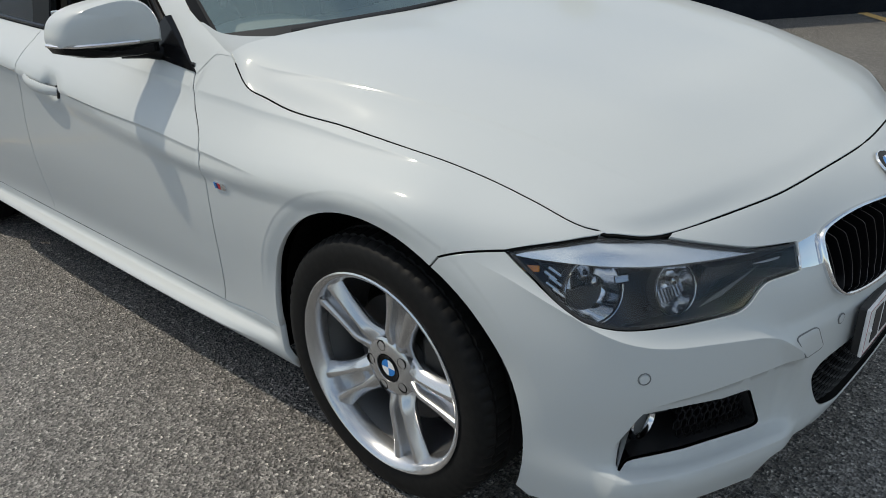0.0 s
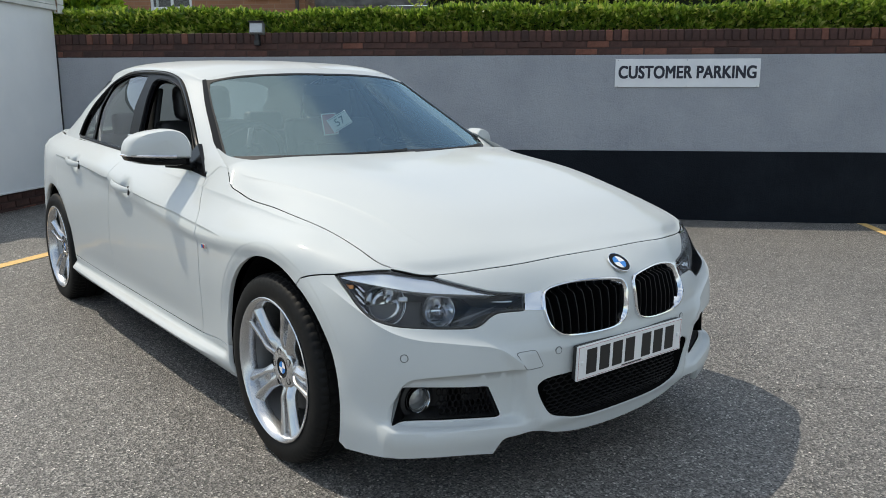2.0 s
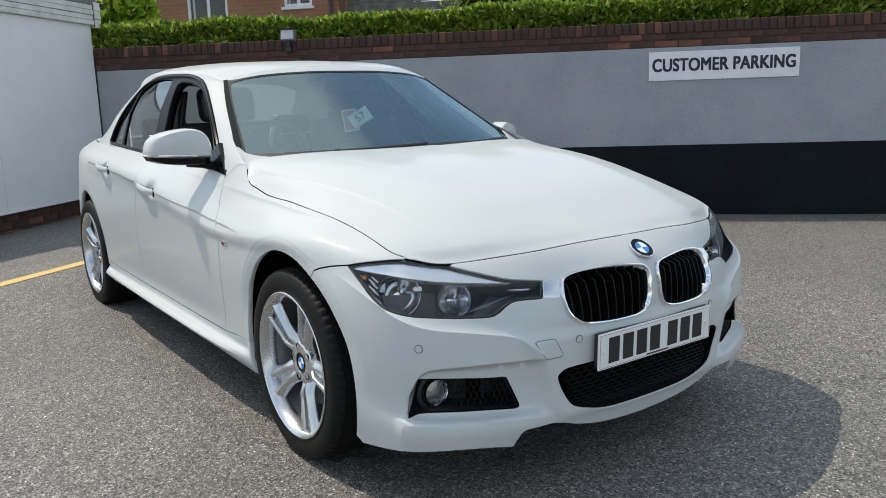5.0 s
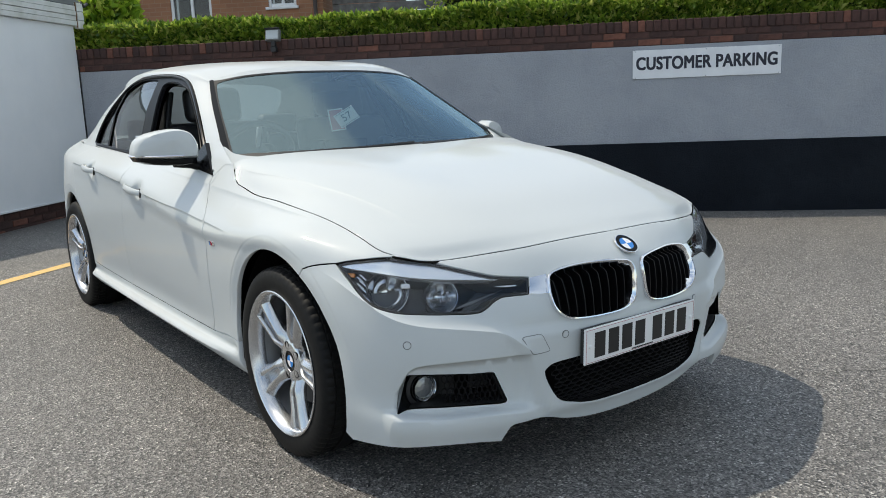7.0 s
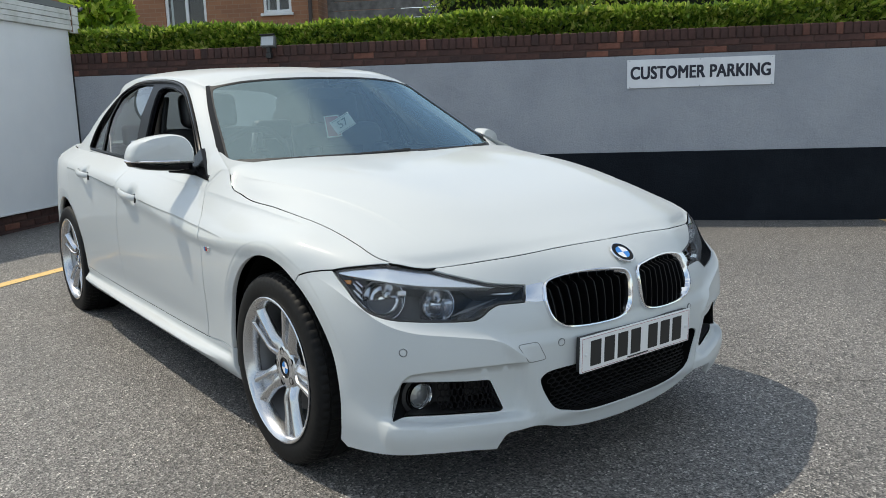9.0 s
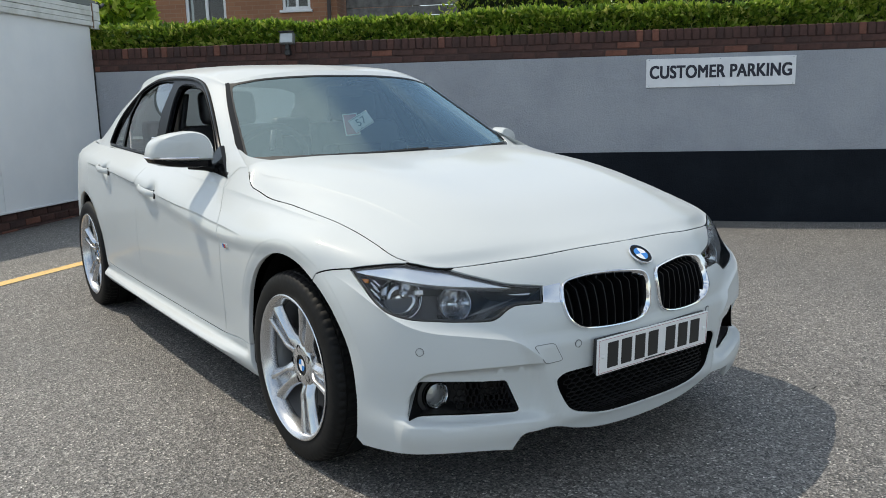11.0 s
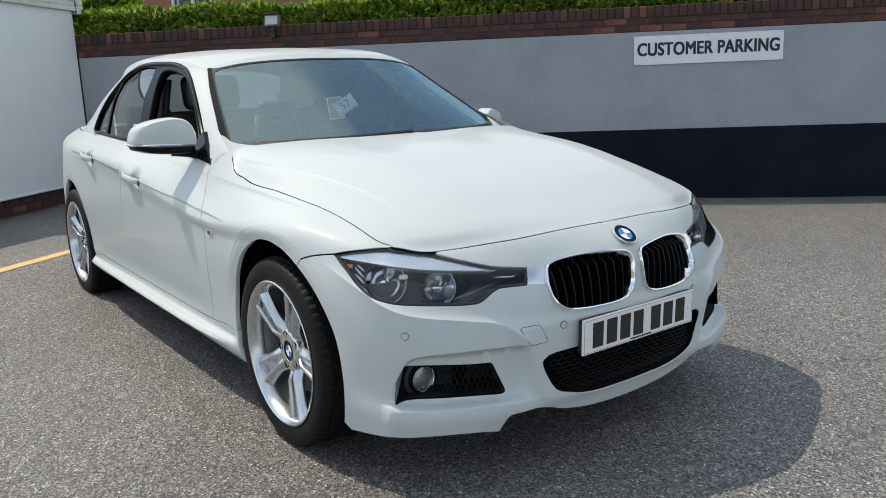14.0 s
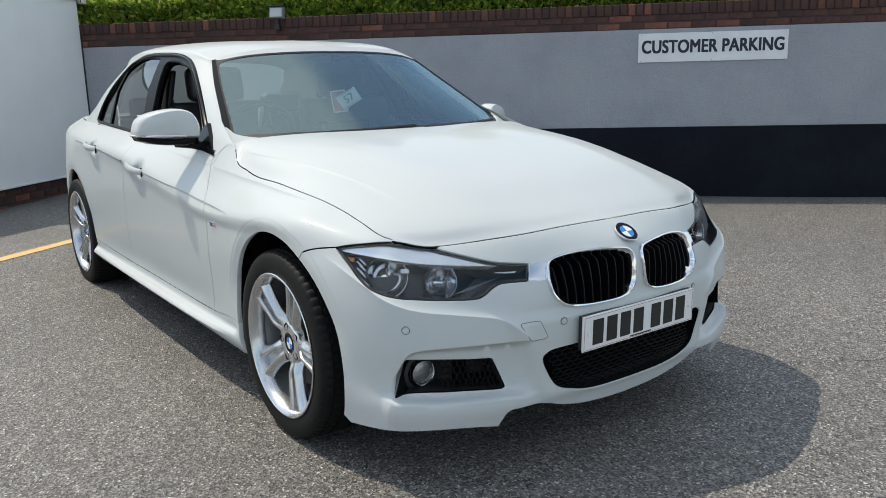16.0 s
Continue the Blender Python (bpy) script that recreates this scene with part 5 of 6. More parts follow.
bench = part("rear_seat", cushion(-.66, .66, 2.35, 2.55, .50, 1.0, .3, .06), leather, car, "black leather rear bench", smooth=True)
part("seat_cushion", cushion(-.66, .66, 1.95, 2.42, .36, .55), leather, bench, smooth=True)
for cx in (-.42, .42):
    part("headrest", cushion(cx - .13, cx + .13, 2.56, 2.66, .99, 1.12, .1, .04), leather, bench, smooth=True)
part("parcel_shelf", box(-.66, .66, 2.58, 3.2, .955, .975), dash_grey, car)
part("cabin_floor", box(-.74, .74, .56, 2.6, .30, .32), dark_void, car)
bm = cushion(-.10, .10, 1.10, 1.13, 1.225, 1.28, -.2, .012)
im = part("rear_view_mirror", bm, black_plastic, car, smooth=True)
part("mirror_stem", tube([(0, 1.11, 1.27), (0, 1.10, 1.315)], .012, 8), black_plastic, im)

# price card behind the screen
p, n = surf(screen_net, .44, 1.19, -1, -.012)
stand = (n * .35 + Vector((-.45, -1, .15))).normalized()
cm = Matrix.Translation(p + Vector((0, .045, 0))) @ facing((0, 0, 0), stand) @ Matrix.Rotation(radians(30), 4, "Z") @ Matrix.Scale(.80, 4)
card = tagged(part("price_card", box(-.062, .062, -.042, .042, -.001, .001), card_paper), "pale green card with handwritten digits behind the windscreen", "card")
card.matrix_world = cm
part("card_border", box(-.056, .056, .034, .0365, .001, .0014), card_ink, card)
part("card_border", box(-.056, .056, -.037, -.0345, .001, .0014), card_ink, card)
fc = bpy.data.curves.new("digits", "FONT")
fc.body, fc.size, fc.align_x, fc.align_y, fc.extrude = "57", .062, "CENTER", "CENTER", .0005
fc.materials.append(card_ink)
dg = new("digits", fc)
dg.parent = card
dg.matrix_basis = Matrix.Translation((0, 0, .0016))
p2, n2 = surf(screen_net, .78, 1.16, -1, -.02)
tag2 = tagged(part("red_card", box(-.04, .04, -.06, .06, -.001, .001), card_red), "red card with a white border behind the windscreen", "card")
tag2.matrix_world = Matrix.Translation(p2 + Vector((.045, .075, .0))) @ facing((0, 0, 0), stand) @ Matrix.Rotation(radians(5), 4, "Z") @ Matrix.Scale(.85, 4)
for q in ((-.04, -.034, -.06, .06), (.034, .04, -.06, .06), (-.04, .04, -.06, -.054), (-.04, .04, .054, .06)):
    part("card_edge", box(*q, .001, .0014), card_paper, tag2)


# wipers and cowl
for x0, x1, y0 in ((-.52, .05, .0), (.08, .60, .0)):
    pts = []
    for t in np.linspace(0, 1, 12):
        xx = x0 + (x1 - x0) * t
        u = abs(xx) / .235
        pts.append(surf(screen_net, min(u, 2.95), .17 + .08 * t, 1 if xx > 0 else -1, .012)[0])
    wp = part("wiper", tube(pts, .006, 6), black_plastic, car, "black wiper blade")
cowl = seg([(0, -.05), (3, -.05)], 12, False) + seg([(3, -.05), (3, .28)], 3, False) + seg([(3, .28), (0, .29)], 12, False) + seg([(0, .29), (0, -.05)], 3, False)
panel("cowl_panel", screen_net, cowl, black_plastic, car, both=True, gap=0, lift=.004, thick=.002, step=.05, unit=SU)

# ---- door mirrors ----
OUT = [(.780, .975), (.778, 1.02), (.790, 1.060), (.812, 1.084), (.848, 1.094), (.895, 1.090), (.953, 1.075), (.990, 1.046), (1.006, .992)]
for side in (-1, 1):
    def dome(pts, yb, depth, power=3.4, rows=9, k0=0.0):
        c = np.mean(np.array(pts), 0)
        bm = bmesh.new()
        rr = []
        for t in np.linspace(0, 1, rows):
            s = max((1 - t ** power) ** (1 / power), .02)
            rr.append([bm.verts.new((side * (c[0] + (x - c[0]) * s), yb - depth * t + .55 * (c[0] + (x - c[0]) * s - .79), c[1] + (z - c[1]) * s)) for x, z in pts])
        for a, b in zip(rr, rr[1:]):
            for k in range(len(pts)):
                bm.faces.new((a[k], a[(k + 1) % len(pts)], b[(k + 1) % len(pts)], b[k]))
        bm.faces.new(rr[-1]), bm.faces.new(rr[0][::-1])
        bmesh.ops.recalc_face_normals(bm, faces=bm.faces)
        return bm
    shape = [tuple(q) for q in seg(OUT, 5)] + [(1.0, .985), (.94, .975), (.86, .972)]
    mr = part("door_mirror", dome(shape, .890, .100, 4.6), paint, car, "white mirror cap over a black base", smooth=True)
    low = [(.780, .978), (.86, .976), (.94, .979), (1.002, .988), (.992, .968), (.955, .955), (.90, .948), (.83, .946), (.780, .953)]
    part("mirror_base", dome(low, .895, .103), black_gloss, mr, smooth=True)
    part("indicator_strip", tube([(side * 1.004, 1.000, .990), (side * .996, .950, .989), (side * .968, .900, .988), (side * .90, .850, .987), (side * .84, .822, .986)], .0050, 6), satin, mr, smooth=True)
    mg = part("mirror_glass", box(-.095, .095, -.003, .003, -.052, .052), mirror_glass, mr, bevel=.003)
    mg.matrix_world = Matrix.Translation((side * .89, .951, 1.02)) @ Matrix.Rotation(side * math.atan(.55), 4, "Z")
    part("mirror_arm", tube([(side * .86, .90, .958), (side * .80, .87, .950), (side * .755, .85, .935)], .020, 10), black_gloss, mr, smooth=True)
    tri3 = bmesh.new()
    a = [(.783, .672, .913), (.728, .870, 1.03), (.772, .97, .938)]
    f0 = [tri3.verts.new((side * (x + .006), y, z)) for x, y, z in a]
    f1 = [tri3.verts.new((side * (x - .02), y, z)) for x, y, z in a]
    tri3.faces.new(f0), tri3.faces.new(f1[::-1])
    for k in range(3):
        tri3.faces.new((f0[k], f1[k], f1[(k + 1) % 3], f0[(k + 1) % 3]))
    bmesh.ops.recalc_face_normals(tri3, faces=tri3.faces)
    part("mirror_foot", tri3, black_gloss, mr)
    if side > 0:
        mr.location = (-.022, .045, -.042)

# ---- the yard ----
WALL = Matrix.Translation((0.22, 6.99, 0)) @ Matrix.Rotation(radians(-45), 4, "Z")


def rise(x, y):
    t = min(max((y - 1.5) / 5.0, 0), 1)
    fall = min(max((x - 2.0) / 3.0, 0), 1)
    return 0.11 * t * t * (3 - 2 * t) - 0.022 * fall * fall * (3 - 2 * fall)


# asphalt: stone chips in binder, patches of wear
nt = asphalt.node_tree
fine, mid, big = noise_node(asphalt, 150, 3, 0.7), noise_node(asphalt, 16, 4), noise_node(asphalt, 0.7, 5, 0.6)
chips = nt.nodes.new("ShaderNodeTexVoronoi")
chips.inputs["Scale"].default_value = 135
co = nt.nodes.new("ShaderNodeTexCoord")
nt.links.new(co.outputs["Object"], chips.inputs["Vector"])
stone = ramp_node(asphalt, chips.outputs["Color"], ((0.10, (0.020, 0.019, 0.018)), (0.48, (0.168, 0.157, 0.147)), (0.8, (0.345, 0.325, 0.305)), (0.97, (0.80, 0.77, 0.73))))
grit = ramp_node(asphalt, fine.outputs[0], ((0.36, (0.30, 0.30, 0.30)), (0.58, (1.22, 1.22, 1.22))))
wear = ramp_node(asphalt, big.outputs[0], ((0.3, (0.80, 0.80, 0.80)), (0.7, (1.12, 1.11, 1.09))))
blot = ramp_node(asphalt, mid.outputs[0], ((0.3, (0.88, 0.88, 0.88)), (0.7, (1.08, 1.08, 1.08))))
out = mix_node(asphalt, stone.outputs[0], grit.outputs[0], 1.0, "MULTIPLY")
out = mix_node(asphalt, out, wear.outputs[0], 1.0, "MULTIPLY")
out = mix_node(asphalt, out, blot.outputs[0], 1.0, "MULTIPLY")
set_color(asphalt, out)
hmix = mix_node(asphalt, chips.outputs["Distance"], fine.outputs[0], 0.55)
bump_node(asphalt, hmix, 1.0, 0.011)

gx = [-400, -60, -20, -10, -6, -4, -3, -2, -1, 0, 1, 2, 3, 4, 5, 6, 7, 8, 10, 14, 30, 80, 400]
gy = [-400, -80, -30, -12, -6, -3, -1, 0, 1, 1.5, 2, 2.5, 3, 3.5, 4, 4.5, 5, 5.5, 6, 6.5, 7, 8, 10, 16, 40, 100, 400]
V = [(x, y, rise(x, y)) for y in gy for x in gx]
Fq = [(j * len(gx) + i, j * len(gx) + i + 1, (j + 1) * len(gx) + i + 1, (j + 1) * len(gx) + i) for j in range(len(gy) - 1) for i in range(len(gx) - 1)]
ground = tagged(mesh_object("ground", V, Fq, asphalt), "grey weathered asphalt of a car park", "ground", kind="structure")

# painted lines
wearp = noise_node(yellow_paint, 60, 5)
set_color(yellow_paint, ramp_node(yellow_paint, wearp.outputs[0], ((0.30, (0.20, 0.17, 0.12)), (0.42, (0.74, 0.47, 0.17)), (0.8, (0.82, 0.56, 0.24)))).outputs[0])


def painted_line(a, b, w):
    a, b = Vector(a), Vector(b)
    n = 24
    d = (b - a).normalized()
    s = Vector((-d.y, d.x))
    V = []
    for i in range(n + 1):
        p = a.lerp(b, i / n)
        for k in (-1, 1):
            q = p + s * (k * w / 2 + random.uniform(-.002, .002))
            V.append((q.x, q.y, rise(q.x, q.y) + .004))
    F = [(2 * i, 2 * i + 2, 2 * i + 3, 2 * i + 1) for i in range(n)]
    ob = mesh_object("bay_line", V, F, yellow_paint)
    return tagged(ob, "worn yellow bay line painted on the asphalt", "bay line", group="painted bay lines", kind="structure")


painted_line((-3.8, 2.18), (0.9, 4.99), .10)
painted_line((5.35, .47), (6.6, 1.70), .09)


def on_wall(name, bm, material, label, category="wall", kind="structure", bevel=0.0):
    ob = part(name, bm, material, bevel=bevel)
    ob.matrix_world = WALL
    return tagged(ob, label, category, kind=kind)


# wall coats
for m, base, dark, light in ((wall_grey, (0.335, 0.352, 0.385), (0.285, 0.302, 0.335), (0.385, 0.402, 0.43)), (wall_black, (0.008, 0.011, 0.016), (0.006, 0.008, 0.012), (0.014, 0.018, 0.024))):
    n1, n2 = noise_node(m, 1.6, 6, 0.6), noise_node(m, 70, 5, 0.65)
    c = ramp_node(m, n1.outputs[0], ((0.25, dark), (0.5, base), (0.8, light)))
    set_color(m, c.outputs[0])
    n3 = noise_node(m, 11, 4, 0.5)
    bump_node(m, mix_node(m, n2.outputs[0], n3.outputs[0], 0.6), 0.8, 0.026)

on_wall("wall_black_band", box(-0.2, 16, 0, .3, -.1, .675), wall_black, "black painted lower band of a rendered retaining wall")
on_wall("wall_grey", box(-0.2, 16, 0.005, .3, .675, 1.605), wall_grey, "grey painted rendered retaining wall")

# brick coping: two stretcher courses under bricks on edge
mortar = mat("mortar", (0.062, 0.036, 0.031), 0.95)
bump_node(mortar, noise_node(mortar, 150, 3).outputs[0], 0.5, 0.004)


def brick_material(m, dark, base, light):
    nt = m.node_tree
    info = nt.nodes.new("ShaderNodeObjectInfo")
    tone = ramp_node(m, info.outputs["Random"], ((0.0, dark), (0.4, base), (0.86, base), (0.97, light)))
    n1, n2 = noise_node(m, 9, 7, 0.72), noise_node(m, 120, 4)
    soot = ramp_node(m, n1.outputs[0], ((0.28, (0.45, 0.42, 0.42)), (0.6, (1.05, 1.05, 1.05)), (0.85, (1.35, 1.3, 1.25))))
    set_color(m, mix_node(m, tone.outputs[0], soot.outputs[0], 1.0, "MULTIPLY"))
    bump_node(m, n2.outputs[0], 0.6, 0.005)


brick_material(brick_red, (0.048, 0.026, 0.023), (0.080, 0.037, 0.030), (0.19, 0.075, 0.050))
coping = on_wall("wall_coping", box(-0.2, 16, 0.008, .28, 1.605, 1.836), mortar, "weathered red brick coping of the retaining wall")


def brick_mesh(w, d, h, seed):
    rnd = random.Random(seed)
    bm = box(0, w, 0, d, 0, h)
    bmesh.ops.bevel(bm, geom=bm.edges[:], offset=.006, segments=1, affect="EDGES", clamp_overlap=True)
    for v in bm.verts:
        v.co += Vector([rnd.uniform(-.0016, .0016) for _ in range(3)])
    me = bpy.data.meshes.new("brick")
    bm.to_mesh(me)
    bm.free()
    me.materials.append(brick_red)
    return me


def lay(me, x, y, z):
    ob = new("brick", me)
    ob.parent = coping
    ob.location = (x, y + random.uniform(-.003, .003), z + random.uniform(-.002, .002))
    ob.rotation_euler = (random.uniform(-.008, .008), random.uniform(-.008, .008), random.uniform(-.01, .01))


stretch = [brick_mesh(.212, .10, .058, k) for k in range(4)]
edge = [brick_mesh(.064, .225, .106, 10 + k) for k in range(5)]
for row in range(2):
    x = -.15 - row * .11
    while x < 10.2:
        lay(random.choice(stretch), x, 0.002, 1.608 + row * .068)
        x += .2225
x = -.18
while x < 10.4:
    lay(random.choice(edge), x, -.004, 1.737)
    x += .0745

# ---- hedge ----
nt = leaf_green.node_tree
gi = nt.nodes.new("ShaderNodeNewGeometry")
leafc = ramp_node(leaf_green, gi.outputs["Random Per Island"], ((0.0, (0.06, 0.12, 0.018)), (0.4, (0.17, 0.28, 0.035)), (0.8, (0.33, 0.44, 0.06)), (0.97, (0.50, 0.52, 0.14))))
set_color(leaf_green, leafc.outputs[0])
b = bsdf(leaf_green)
b.inputs["Roughness"].default_value = 0.26
b.inputs["Transmission Weight"].default_value = 0.0
tl = nt.nodes.new("ShaderNodeBsdfTranslucent")
mx = nt.nodes.new("ShaderNodeMixShader")
mx.inputs[0].default_value = 0.45
nt.links.new(leafc.outputs[0], tl.inputs[0])
nt.links.new(b.outputs[0], mx.inputs[1]), nt.links.new(tl.outputs[0], mx.inputs[2])
nt.links.new(mx.outputs[0], nt.nodes["Material Output"].inputs[0])
twig = mat("twig", (0.09, 0.06, 0.035), 0.8)
# near-black green that stands in for the shade deep between the leaves
core_shade = mat("hedge_shade_core", (0.010, 0.018, 0.006), 0.9)


def leaves(name, n, place, size, parent, seed, material=leaf_green):
    """Many small folded leaves; place(rnd) gives a point and the way it faces."""
    rnd = np.random.RandomState(seed)
    V, F = [], []
    for _ in range(n):
        p, out = place(rnd)
        d = np.array(out) * .8 + rnd.normal(0, .7, 3) + (0, 0, .35)
        d /= np.linalg.norm(d)
        s = np.cross(d, rnd.normal(0, 1, 3))
        s /= np.linalg.norm(s) + 1e-9
        nn = np.cross(d, s)
        L = size * rnd.uniform(.65, 1.35)
        W = L * .27
        p = np.array(p)
        k = len(V)
        V += [p, p + d * L * .5 + s * W + nn * W * .35, p + d * L + nn * L * -.12, p + d * L * .5 - s * W + nn * W * .35]
        F += [(k, k + 1, k + 2), (k, k + 2, k + 3)]
    return mesh_object(name, V, F, material, parent, smooth=False)


def hedge_top(x):
    return 2.055 + .018 * math.sin(x * 1.7) + .014 * math.sin(x * 4.3 + 1) + .010 * math.sin(x * 9.1 + 2) + .025 * min(max((x - 5) / 3, 0), 1)


hedge = tagged(empty("hedge", WALL), "clipped glossy green hedge growing behind the brick wall", "hedge", kind="stuff")
# filler box, coloured as the shaded inside of the hedge
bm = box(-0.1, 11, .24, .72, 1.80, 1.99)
part("hedge_shade_core", bm, core_shade, hedge)


def hedge_place(r):
    x = r.uniform(-.1, 11)
    if r.rand() < .62:
        z = r.uniform(1.80, hedge_top(x))
        return (x, .13 + r.exponential(.035) + .03 * math.sin(x * 6) * math.sin(z * 20), z), (0, -1, .2)
    return (x, r.uniform(.12, .75), hedge_top(x) - r.exponential(.02)), (0, -.15, 1)


leaves("hedge_leaves", 21000, hedge_place, .072, hedge, 5)

# laurel bush by the outbuilding
bush = tagged(empty("laurel_bush", WALL @ Matrix.Translation((-.22, 1.0, 1.7))), "bright green laurel bush beside the white outbuilding", "bush")
for k in range(9):
    a = k * 2.4
    part("stem", tube([(0, 0, 0), (.12 * math.cos(a), .12 * math.sin(a), .4), (.32 * math.cos(a), .30 * math.sin(a), .8 + .05 * (k % 3))], .010, 6), twig, bush)


def bush_place(r):
    a, h = r.uniform(0, 6.28), r.uniform(0, 1)
    q = (.12 + .20 * math.sin(math.pi * min(h * 1.1, 1))) * r.uniform(.5, 1.05)
    return (q * math.cos(a) * 1.15, q * math.sin(a), .15 + h * .95), (math.cos(a), math.sin(a), .3)


laurel = leaf_green.copy()
for node in laurel.node_tree.nodes:
    if node.bl_idname == "ShaderNodeValToRGB":
        for e in node.color_ramp.elements:
            e.color = (min(e.color[0] * 1.5, .7), min(e.color[1] * 1.45, .75), e.color[2] * 1.2, 1)
leaves("leaves", 2400, bush_place, .13, bush, 8, laurel)

# taller shrubs further back
shrubs = tagged(empty("shrubs", WALL @ Matrix.Translation((6.5, 3.4, 1.65))), "leafy shrubs and climbers behind the hedge", "shrubs", kind="stuff")


def shrub_place(r):
    x = r.uniform(-3.2, 6)
    top = 1.45 + .25 * math.sin(x * 1.3) + .18 * math.sin(x * 3.1 + 1) + .10 * math.sin(x * 7)
    z = top * (1 - r.exponential(.28))
    return (x, r.normal(0, .28), max(z, .1)), (0, -.8, .4)


leaves("shrub_leaves", 16000, shrub_place, .075, shrubs, 12)
# the same shade-coloured filler behind the shrub leaves
part("shrub_shade_core", box(-3.0, 6, .1, .4, 0, 1.15), core_shade, shrubs)

soil = mat("garden_soil", (0.10, 0.075, 0.05), 0.95)
bump_node(soil, noise_node(soil, 30, 5).outputs[0], 0.6, 0.02)
on_wall("upper_ground", box(-8, 16, .3, 16, .2, 1.70), soil, "garden ground held by the retaining wall", "ground")

# ---- house behind ----
house_brick = mat("house_brick", (0.30, 0.13, 0.07), 0.85)
hb = house_brick.node_tree
bt = hb.nodes.new("ShaderNodeTexBrick")
bt.inputs["Color1"].default_value, bt.inputs["Color2"].default_value, bt.inputs["Mortar"].default_value = (0.35, 0.165, 0.09, 1), (0.30, 0.14, 0.078, 1), (0.33, 0.20, 0.13, 1)
bt.inputs["Scale"].default_value, bt.inputs["Mortar Size"].default_value = 1.0, 0.006
bt.inputs["Brick Width"].default_value, bt.inputs["Row Height"].default_value = 0.225, 0.075
tc = hb.nodes.new("ShaderNodeTexCoord")
mp = hb.nodes.new("ShaderNodeMapping")
mp.inputs["Rotation"].default_value = (radians(90), 0, 0)
hb.links.new(tc.outputs["Object"], mp.inputs["Vector"]), hb.links.new(mp.outputs[0], bt.inputs["Vector"])
st = ramp_node(house_brick, noise_node(house_brick, 1.5, 5).outputs[0], ((0.3, (0.8, 0.8, 0.8)), (0.7, (1.1, 1.1, 1.1))))
set_color(house_brick, mix_node(house_brick, bt.outputs[0], st.outputs[0], 1.0, "MULTIPLY"))
upvc = mat("white_upvc", (0.74, 0.75, 0.75), 0.4)
unlit_room = mat("dark_room", (0.03, 0.03, 0.032), 0.8)
house_glass = pane("house_glass", (0.35, 0.37, 0.38), 0.0, 1.6)

house = tagged(empty("house", WALL), "orange brick house with white framed windows behind the hedge", "house")
WIN = [(-1.84, -1.06, 2.70, 3.75), (0.0, .52, 2.90, 3.75)]
HX0, HX1 = -6.0, 1.0
xs = [HX0, WIN[0][0], WIN[0][1], WIN[1][0], WIN[1][1], HX1]
for i in range(5):
    w = WIN[(i - 1) // 2] if i % 2 else None
    if w:
        part("wall", box(xs[i], xs[i + 1], 6, 6.25, 1.6, w[2]), house_brick, house)
        part("wall", box(xs[i], xs[i + 1], 6, 6.25, w[3], 5.2), house_brick, house)
    else:
        part("wall", box(xs[i], xs[i + 1], 6, 6.25, 1.6, 5.2), house_brick, house)
for x0, x1, z0, z1 in WIN:
    bm = bmesh.new()
    t = .055
    xm = x0 + (x1 - x0) * .52
    for q in ((x0, x0 + t, z0, z1), (x1 - t, x1, z0, z1), (x0 + t, x1 - t, z0, z0 + t), (x0 + t, x1 - t, z1 - t, z1), (xm - t / 2, xm + t / 2, z0 + t, z1 - t)):
        box(q[0], q[1], 6.02, 6.09, q[2], q[3], bm=bm)
    fr2 = part("window", bm, upvc, house, "white plastic casement window", bevel=.006)
    part("pane", box(x0 + t, xm - t / 2, 6.05, 6.056, z0 + t, z1 - t), house_glass, fr2)
    part("pane", box(xm + t / 2, x1 - t, 6.05, 6.056, z0 + t, z1 - t), house_glass, fr2)
    part("sill", box(x0 - .04, x1 + .04, 5.95, 6.04, z0 - .05, z0 - .002), upvc, fr2, bevel=.008)
    # flat dark board behind the panes, stands in for the unlit inside
    part("room", box(x0 + .02, x1 - .02, 6.30, 6.34, z0, z1), unlit_room, fr2)
pitch = bmesh.new()
vs = [pitch.verts.new(p) for p in ((HX0 - .3, 5.6, 5.15), (HX1 + .3, 5.6, 5.15), (HX1 + .3, 9.5, 8.0), (HX0 - .3, 9.5, 8.0), (HX0 - .3, 5.6, 5.0), (HX1 + .3, 5.6, 5.0), (HX1 + .3, 9.5, 7.85), (HX0 - .3, 9.5, 7.85))]
for q in ((0, 1, 2, 3), (7, 6, 5, 4), (0, 4, 5, 1), (1, 5, 6, 2), (2, 6, 7, 3), (3, 7, 4, 0)):
    pitch.faces.new([vs[k] for k in q])
slate = mat("roof_slate", (0.10, 0.09, 0.09), 0.7)
part("roof", pitch, slate, house)
part("side_wall", box(HX1 - .25, HX1, 6.25, 13, .5, 5.2), house_brick, house)
part("drainpipe", tube([(HX1 - .12, 5.93, .8), (HX1 - .12, 5.93, 5.0)], .035, 10), mat("pipe_brown", (.05, .035, .03), .5), house, smooth=True)

# slatted fence beyond the house
fence_wood = mat("grey_fence", (0.16, 0.15, 0.14), 0.85)
set_color(fence_wood, ramp_node(fence_wood, noise_node(fence_wood, 8, 6).outputs[0], ((0.3, (0.09, 0.085, 0.08)), (0.7, (0.21, 0.20, 0.19)))).outputs[0])
fence = tagged(empty("fence", WALL), "grey weathered board fence beside the house", "fence")
for k in range(16):
    part("board", box(1.1, 3.6, 6.3, 6.33 + .012 * (k % 2), 1.0 + k * .16, 1.15 + k * .16), fence_wood, fence, bevel=.004)
